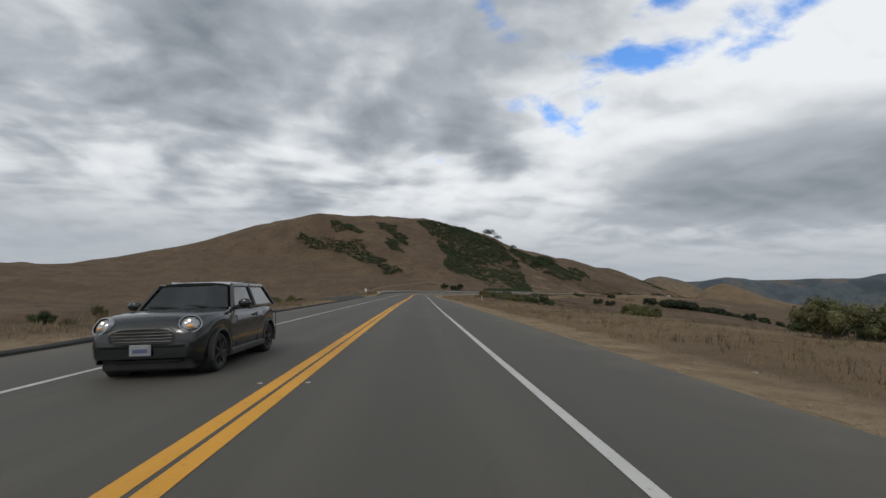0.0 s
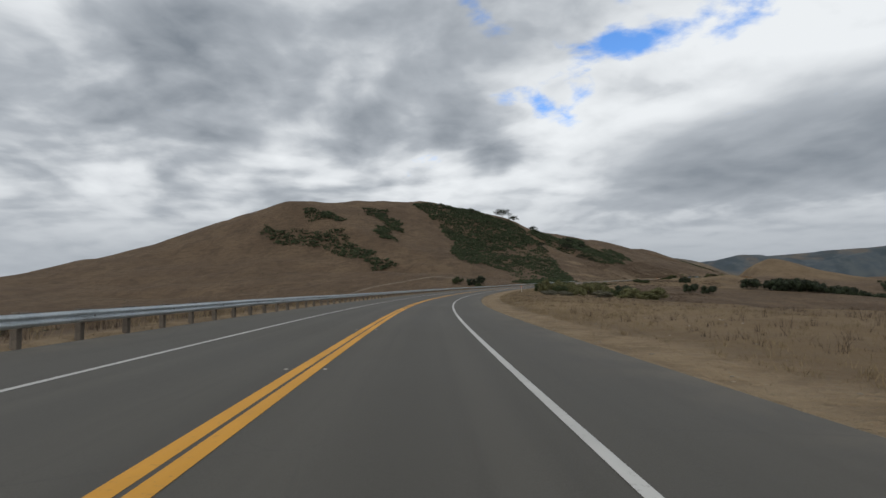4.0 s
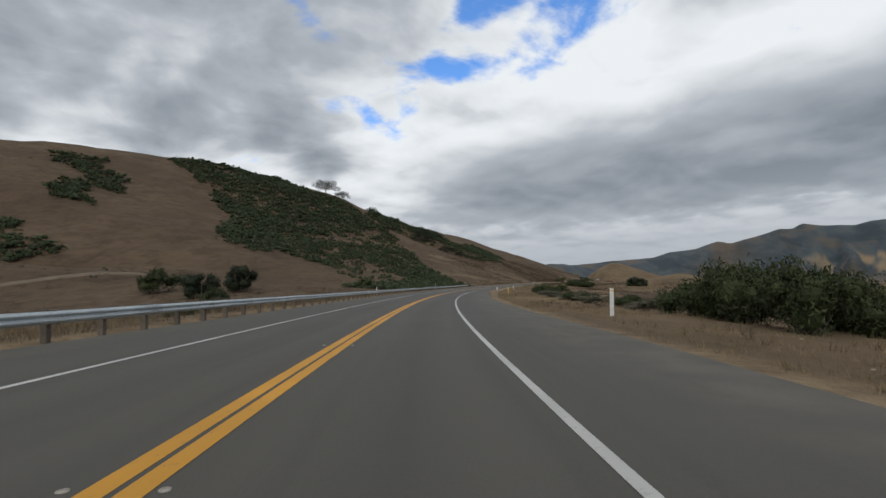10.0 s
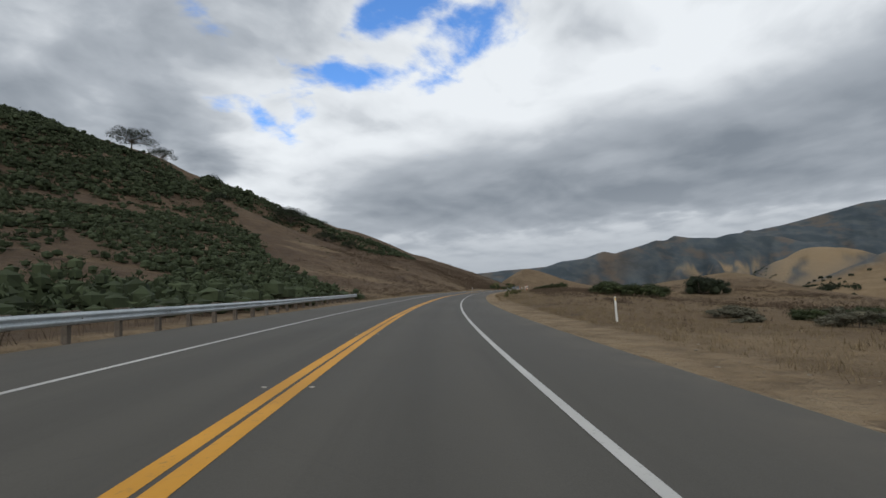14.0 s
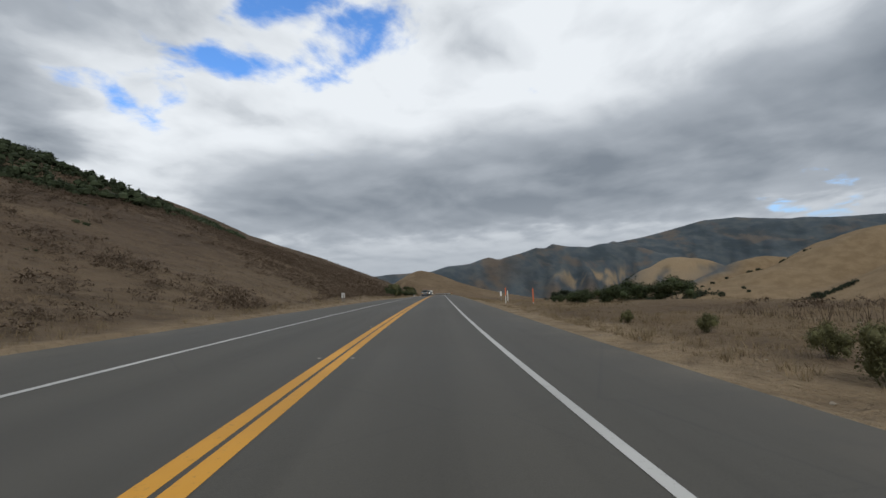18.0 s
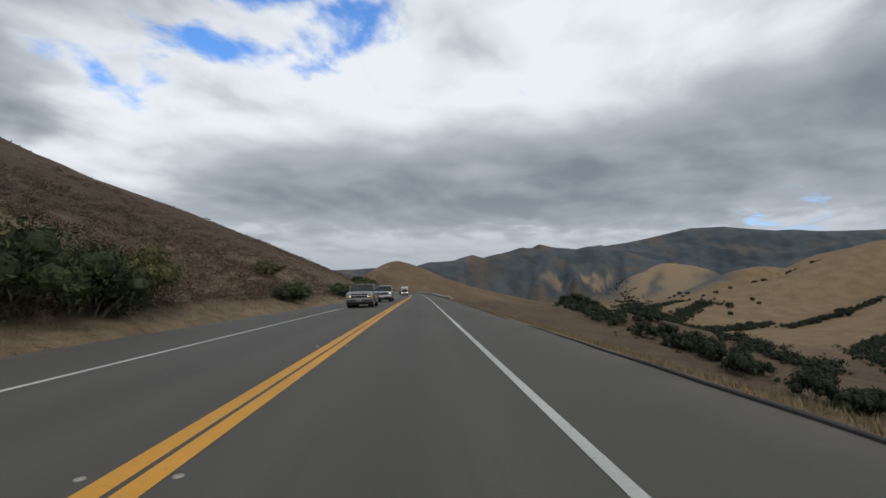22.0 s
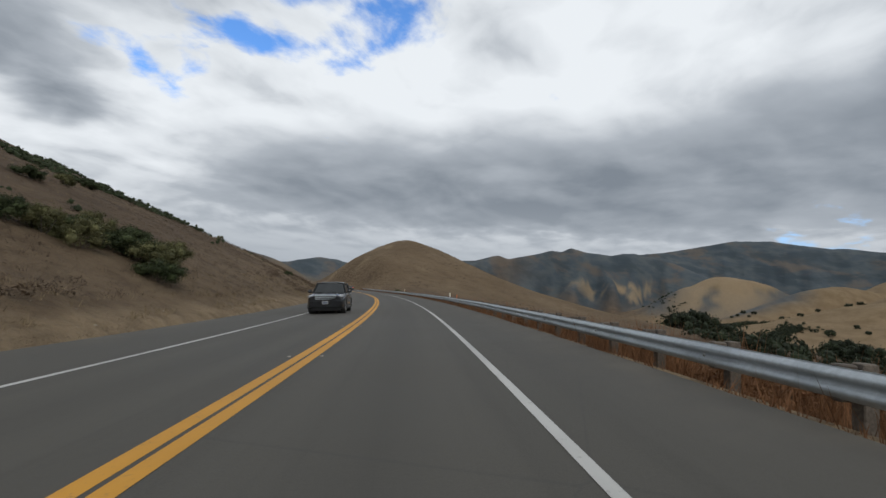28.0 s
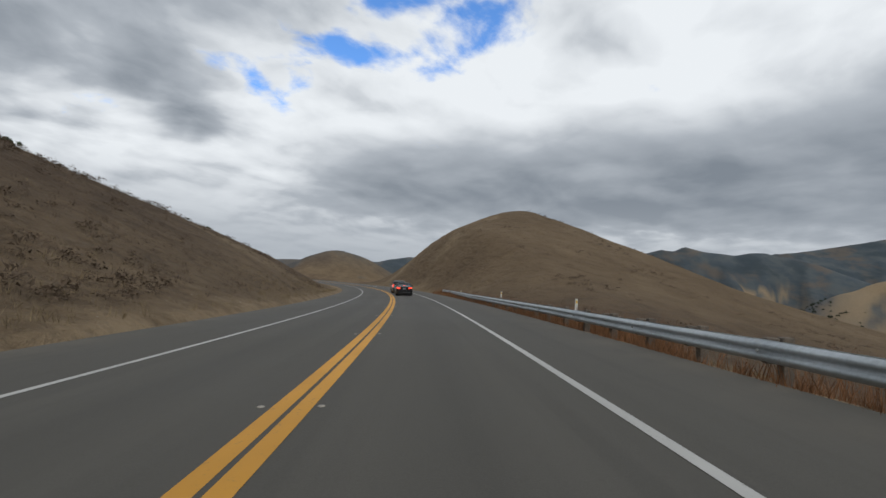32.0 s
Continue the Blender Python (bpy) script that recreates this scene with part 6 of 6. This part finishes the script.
    for i in range(nx):
        for j in range(ny):
            p, q = 2 * i / (nx - 1) - 1, 2 * j / (ny - 1) - 1
            x = (roof_a + roof_b) / 2 + p * ((roof_a - roof_b) / 2 + .03)
            rv.append((x, (wt + .025) * q, H - .035 * abs(p) ** 3 - .055 * abs(q) ** 4))
    n0 = len(rv)
    rv += [(x, y, z - .05) for x, y, z in rv]
    rf = [(i * ny + j, i * ny + j + 1, (i + 1) * ny + j + 1, (i + 1) * ny + j) for i in range(nx - 1) for j in range(ny - 1)]
    rf += [tuple(n0 + q for q in reversed(f)) for f in rf]
    edge = [j for j in range(ny)] + [i * ny + ny - 1 for i in range(1, nx)] + [(nx - 1) * ny + j for j in range(ny - 2, -1, -1)] + [i * ny for i in range(nx - 2, 0, -1)]
    rf += [(edge[i], edge[(i + 1) % len(edge)], n0 + edge[(i + 1) % len(edge)], n0 + edge[i]) for i in range(len(edge))]
    part("roof", soft(Shape().add(rv, rf).mesh("roof", paint)), None, car)
    for y in (1, -1):
        for ax in (front_axle, front_axle - base):
            vs, angles = [], np.linspace(-.25, math.pi + .25, 19)
            for a in angles:
                for r, yy in ((1.10, half - .05), (1.13, half + .018), (1.26, half + .012), (1.28, half - .05)):
                    vs.append((ax + wheel * r * math.cos(a), yy * y, wheel + wheel * r * math.sin(a)))
            fs = [(i * 4 + j, i * 4 + (j + 1) % 4, i * 4 + 4 + (j + 1) % 4, i * 4 + 4 + j) for i in range(len(angles) - 1) for j in range(4)]
            part("wheel_arch", soft(Shape().add(vs, fs + [(0, 1, 2, 3), tuple(len(vs) - 4 + j for j in (3, 2, 1, 0))]).mesh("wheel_arch", lower or TRIM)), None, car)
            part("arch_liner", Shape().lathe(((half - .42, wheel * 1.14), (half - .06, wheel * 1.14)), 20, "x", Matrix.Translation((ax, 0, wheel)) @ Matrix.Rotation(math.pi / 2 * y, 4, "Z")), TRIM, car)
    tyre, rim, spoke, hub = wheel_meshes(wheel, .22 if H < 1.7 else .26, rim_mt, spokes)
    for ax in (front_axle, front_axle - base):
        for y in (1, -1):
            wob = part("wheel", rim, None, car, m=pose(ax, (half - .13) * y, wheel, 0, 0, 90 * y))
            part("tyre", tyre, None, wob)
            part("hub", hub, None, wob)
            start = random.uniform(0, 60)
            for i in range(spokes):
                part("spoke", spoke, None, wob, m=pose(0, 0, 0, start + 360 * i / spokes, 0, 0))
    for y in (.55, -.10):
        part("wiper", Shape().bar((cowl + .04, y, zc + .03), (cowl - .03, y - .56, zc + .075), .02), TRIM, car)
    return car


def plate(car, x, z, facing):
    p = part("number_plate", Shape().box((.018, .32, .17), (x, 0, z), .006), PLATE, car, "white number plate")
    part("plate_bar", Shape().box((.006, .22, .06), (x + .011 * facing, 0, z - .01)), BAR, p, "dark plate lettering bar")


def oncoming(s, n):
    return stand(s, n, 0, True) @ pose(0, 0, 0, 0, 0, -90)


def ahead(s, n):
    return stand(s, n, 0, True) @ pose(0, 0, 0, 0, 0, 90)


def small_hatch(m):
    pt = car_paint("dark_grey_green_paint", (.008, .010, .010), (.013, .015, .015), .1)
    c = vehicle("compact_hatchback", "dark grey compact hatchback with round headlamps and slatted grille", m, 4.08, 1.79, 1.56, 1.03, 1.03, .93, .70, .30, -1.52, -1.88, 1.03, .325, 2.6, 1.28, pt, DARK_ALLOY, 7, .17, .24, drop=.24, pillars=BLACK,
                posts=(0, .04, .46, .50, .96, 1))
    # wide mouth with rounded ends
    mouth = lambda grow: [((.50 + grow) * math.copysign(abs(math.cos(a)) ** .5, math.cos(a)), .665 + (.105 + grow) * math.copysign(abs(math.sin(a)) ** .6, math.sin(a)) - .02 * math.cos(2 * a)) for a in np.linspace(0, 2 * math.pi, 37)[:-1]]
    for nm, grow, x, mt, lb in (("grille_frame", .028, 2.052, CHROME, "chrome grille surround"), ("grille", 0, 2.062, BLACK, "")):
        pts = mouth(grow)
        k = len(pts)
        bow = lambda y: -.025 * (y / .55) ** 2
        part(nm, Shape().add([(x + bow(y), y, z) for y, z in pts] + [(x - .15 + bow(y), y, z) for y, z in pts], [tuple(range(k)), tuple(reversed(range(k, 2 * k)))] + [(i, k + i, k + (i + 1) % k, (i + 1) % k) for i in range(k)]), mt, c, lb)
    for i in range(4):
        sl = Shape()
        ys = np.linspace(-.47 + .03 * abs(i - 1.5), .47 - .03 * abs(i - 1.5), 9)
        for a, b in zip(ys, ys[1:]):
            sl.bar((2.066 - .025 * (a / .55) ** 2, float(a), .60 + i * .046), (2.066 - .025 * (b / .55) ** 2, float(b), .60 + i * .046), .014, .012)
        part("grille_slat", sl, CHROME, c)
    for y in (1, -1):
        h = part("headlamp", soft(Shape().egg((.22, .34, .30), (1.86, .645 * y, .81), 10, 20).mesh("headlamp", LAMP)), None, c, "round chrome-ringed headlamp", Matrix.Translation((1.86, .645 * y, .81)) @ Matrix.Rotation(radians(-28), 4, "Y") @ Matrix.Rotation(radians(20 * y), 4, "Z") @ Matrix.Translation((-1.86, -.645 * y, -.81)))
        part("lamp_ring", soft(Shape().lathe(((-.06, .165), (.02, .180), (.05, .170), (.05, .150)), 28, "x", Matrix.Translation((1.90, .645 * y, .81)) @ Matrix.Diagonal((1, 1, .88, 1))).mesh("lamp_ring", DARK_CHROME)), None, h)
        part("lamp_bulb", Shape().egg((.04, .045, .045), (1.965, .62 * y, .85), 5, 10), LAMP_ON, h, "lit lamp")
        part("turn_signal", Shape().egg((.05, .10, .06), (1.955, .65 * y, .765), 5, 10), SIGNAL, h)
        part("fog_lamp", Shape().egg((.10, .13, .11), (1.985, .60 * y, .43), 6, 12), LAMP, c, smooth=True)
        part("side_marker", Shape().box((.06, .02, .13), (1.70, .835 * y, .66), .01), SIGNAL, c)
        part("scuttle", Shape().box((.10, .02, .22), (.80, .902 * y, .88), .01), CHROME, c, "chrome side scuttle")
        part("roof_rail", Shape().bar((.02, .60 * y, 1.545), (-1.35, .60 * y, 1.545), .03), CHROME, c)
    part("bumper", Shape().box((.16, 1.36, .12), (1.98, 0, .53), .05), pt, c)
    part("air_intake", Shape().box((.10, 1.0, .14), (1.985, 0, .40), .04), BLACK, c)
    part("splitter", Shape().box((.12, 1.1, .05), (1.90, 0, .29), .02), TRIM, c)
    part("badge", Shape().egg((.05, .17, .05), (1.915, 0, .85), 6, 14), CHROME, c)
    plate(c, 2.085, .47, 1)
    return c


def large_suv(m):
    pt = car_paint("pewter_paint", (.225, .215, .19), (.275, .263, .235))
    c = vehicle("large_sport_utility", "pewter beige long sport utility wagon with chrome bumper", m, 5.57, 2.0, 1.85, 1.22, 1.21, 1.15, 1.10, .60, -2.42, -2.70, 1.22, .385, 3.30, 1.78, pt, ALLOY, 6, .05, .34, None, drop=.04,
                posts=(0, .035, .29, .345, .56, .625, .95, 1))
    part("bumper", Shape().box((.28, 1.96, .22), (2.73, 0, .60), .07), DARK_CHROME, c, "chrome front bumper")
    part("bumper_top", Shape().box((.20, 1.90, .06), (2.71, 0, .735), .025), TRIM, c)
    part("valance", Shape().box((.12, 1.50, .14), (2.66, 0, .43), .05), TRIM, c)
    part("grille_upper", Shape().box((.05, 1.18, .11), (2.775, 0, .985), .02), BLACK, c)
    part("grille_lower", Shape().box((.05, 1.18, .11), (2.775, 0, .815), .02), BLACK, c)
    part("grille_bar", Shape().box((.06, 1.90, .055), (2.785, 0, .90), .02), CHROME, c)
    part("grille_frame", Shape().box((.05, 1.90, .028), (2.78, 0, 1.055), .01), CHROME, c)
    part("grille_frame", Shape().box((.05, 1.24, .03), (2.78, 0, .750), .01), CHROME, c)
    part("badge", Shape().box((.04, .26, .085), (2.805, 0, .90), .03), CHROME, c)
    for y in (1, -1):
        part("headlamp", Shape().box((.12, .38, .115), (2.745, .785 * y, .985), .03), LAMP, c)
        sg = part("turn_signal", Shape().box((.12, .38, .085), (2.745, .785 * y, .825), .03), SIGNAL, c, "amber turn lamp")
        part("lamp_bulb", Shape().egg((.05, .06, .06), (2.80, .66 * y, .825), 5, 10), LAMP_ON, sg)
        part("side_trim", Shape().box((2.05, .03, .13), (.08, 1.015 * y, .76), .012), STEEL_DULL, c)
        part("running_board", Shape().box((1.95, .22, .05), (.10, 1.0 * y, .42), .02), TRIM, c)
        part("roof_rail", Shape().bar((.1, .62 * y, 1.875), (-2.25, .62 * y, 1.87), .035), TRIM, c)
    for y in (.48, -.48):
        part("bumper_slot", Shape().box((.03, .26, .05), (2.865, y, .60), .01), BLACK, c)
    for x in (-.4, -1.9):
        part("cross_bar", Shape().bar((x, -.62, 1.89), (x, .62, 1.89), .03), TRIM, c)
    plate(c, 2.878, .58, 1)
    return c


def pickup(m):
    pt = car_paint("silver_white_paint", (.36, .37, .37), (.44, .45, .45), .2)
    c = vehicle("pickup_truck", "silver white full-size pickup truck with dark grille", m, 5.8, 2.0, 1.90, 1.24, 1.20, 1.10, 1.15, .62, -.72, -.95, 1.2, .40, 3.6, 1.85, pt, ALLOY, 6, .05, .36, None, 1.20)
    part("grille", Shape().box((.06, 1.2, .34), (2.89, 0, .94), .03), TRIM, c)
    for i in range(3):
        part("grille_bar", Shape().box((.03, 1.16, .03), (2.925, 0, .85 + i * .09), .01), CHROME, c)
    part("bumper", Shape().box((.20, 1.96, .24), (2.92, 0, .58), .05), CHROME, c)
    for y in (1, -1):
        h = part("headlamp", Shape().box((.10, .34, .24), (2.86, .80 * y, .96), .04), LAMP, c)
        part("lamp_bulb", Shape().egg((.05, .13, .13), (2.915, .80 * y, .97), 5, 10), LAMP_ON, h, "lit lamp")
    plate(c, 3.03, .56, 1)
    return c


def dark_suv(m):
    pt = car_paint("charcoal_paint", (.012, .013, .015), (.02, .021, .024))
    c = vehicle("crossover", "charcoal crossover with a wide chrome grille", m, 4.72, 1.93, 1.70, 1.08, 1.06, .96, .85, .30, -1.75, -2.15, 1.08, .365, 2.82, 1.42, pt, ALLOY, 5, .14, .27)
    part("grille", Shape().box((.06, 1.10, .26), (2.33, 0, .86), .04), STEEL, c, "wide bright metal grille")
    for i in range(2):
        part("grille_gap", Shape().box((.03, 1.04, .03), (2.362, 0, .82 + i * .09), .008), TRIM, c)
    part("air_intake", Shape().box((.06, 1.3, .16), (2.32, 0, .50), .03), TRIM, c)
    part("bumper", Shape().box((.10, 1.6, .13), (2.33, 0, .66), .04), pt, c)
    for y in (1, -1):
        part("headlamp", Shape().egg((.22, .36, .18), (2.20, .73 * y, .90), 6, 14), LAMP, c, smooth=True)
        part("fog_lamp", Shape().egg((.06, .15, .10), (2.31, .72 * y, .50), 5, 10), LAMP, c)
    plate(c, 2.39, .60, 1)
    return c


def lead_sedan(m):
    pt = car_paint("black_paint", (.008, .008, .009), (.014, .014, .015))
    c = vehicle("sedan", "glossy black four-door sedan with lit red brake lamps", m, 4.65, 1.80, 1.42, .95, .93, .78, .98, .35, -1.05, -1.75, 1.02, .33, 2.75, 1.42, pt, DARK_ALLOY, 10, .14, .22)
    part("rear_bumper", Shape().box((.14, 1.66, .32), (-2.29, 0, .52), .06), pt, c)
    part("diffuser", Shape().box((.10, 1.2, .14), (-2.32, 0, .32), .03), TRIM, c)
    for y in (1, -1):
        part("tail_lamp", Shape().box((.12, .42, .13), (-2.30, .62 * y, .84), .04), BRAKE, c, "lit red tail lamp")
        part("exhaust", Shape().lathe(((-2.40, .045), (-2.28, .05)), 12, "x", Matrix.Translation((0, .55 * y, .30))), CHROME, c)
    part("high_brake_lamp", Shape().box((.03, .3, .025), (-1.68, 0, 1.10), .008), BRAKE, c)
    part("boot_seam", Shape().box((.01, 1.2, .01), (-2.335, 0, .98)), TRIM, c)
    plate(c, -2.36, .78, -1)
    return c


def silver_suv(m):
    pt = car_paint("silver_paint", (.30, .31, .32), (.38, .39, .40), .5)
    c = vehicle("crossover", "silver crossover ahead of the black sedan", m, 4.6, 1.85, 1.68, 1.06, 1.04, .95, .9, .35, -1.80, -2.12, 1.06, .35, 2.68, 1.38, pt, ALLOY, 5, .12, .26)
    part("rear_bumper", Shape().box((.14, 1.7, .34), (-2.28, 0, .56), .06), TRIM, c)
    for y in (1, -1):
        part("tail_lamp", Shape().box((.10, .2, .34), (-2.25, .76 * y, .98), .04), BRAKE, c, "red tail lamp")
    plate(c, -2.34, .80, -1)
    return c


def camper_van(m):
    pt = car_paint("white_paint", (.62, .62, .60), (.70, .70, .68), 0)
    c = vehicle("camper_van", "white camper van with a tall box over the cab", m, 5.9, 2.1, 2.0, 1.25, 1.15, 1.02, 2.05, 1.45, -.2, -.4, 1.3, .37, 3.5, 2.0, pt, ALLOY, 6, .06, .32)
    part("box_body", Shape().box((4.6, 2.18, 2.0), (-.75, 0, 1.85), .10), pt, c)
    part("over_cab", Shape().box((1.3, 2.14, .75), (1.6, 0, 2.47), .16), pt, c)
    part("side_stripe", Shape().box((4.4, 2.20, .12), (-.75, 0, 1.45), .02), STEEL_DULL, c)
    part("grille", Shape().box((.06, 1.0, .24), (2.95, 0, .85), .03), TRIM, c)
    part("bumper", Shape().box((.16, 2.0, .2), (2.97, 0, .52), .05), TRIM, c)
    for y in (1, -1):
        part("headlamp", Shape().box((.08, .3, .2), (2.93, .8 * y, .88), .04), LAMP_ON, c, "lit lamp")
    plate(c, 3.06, .52, 1)
    return c


small_hatch(oncoming(9.15, -1.88) @ Matrix.Scale(.95, 4))
large_suv(oncoming(685.6, -2.19))
pickup(oncoming(703.5, -1.9))
camper_van(oncoming(800.0, -1.95))
dark_suv(oncoming(844.5, -2.1))
lead_sedan(ahead(977.6, 1.55))
silver_suv(ahead(989.5, 1.55))
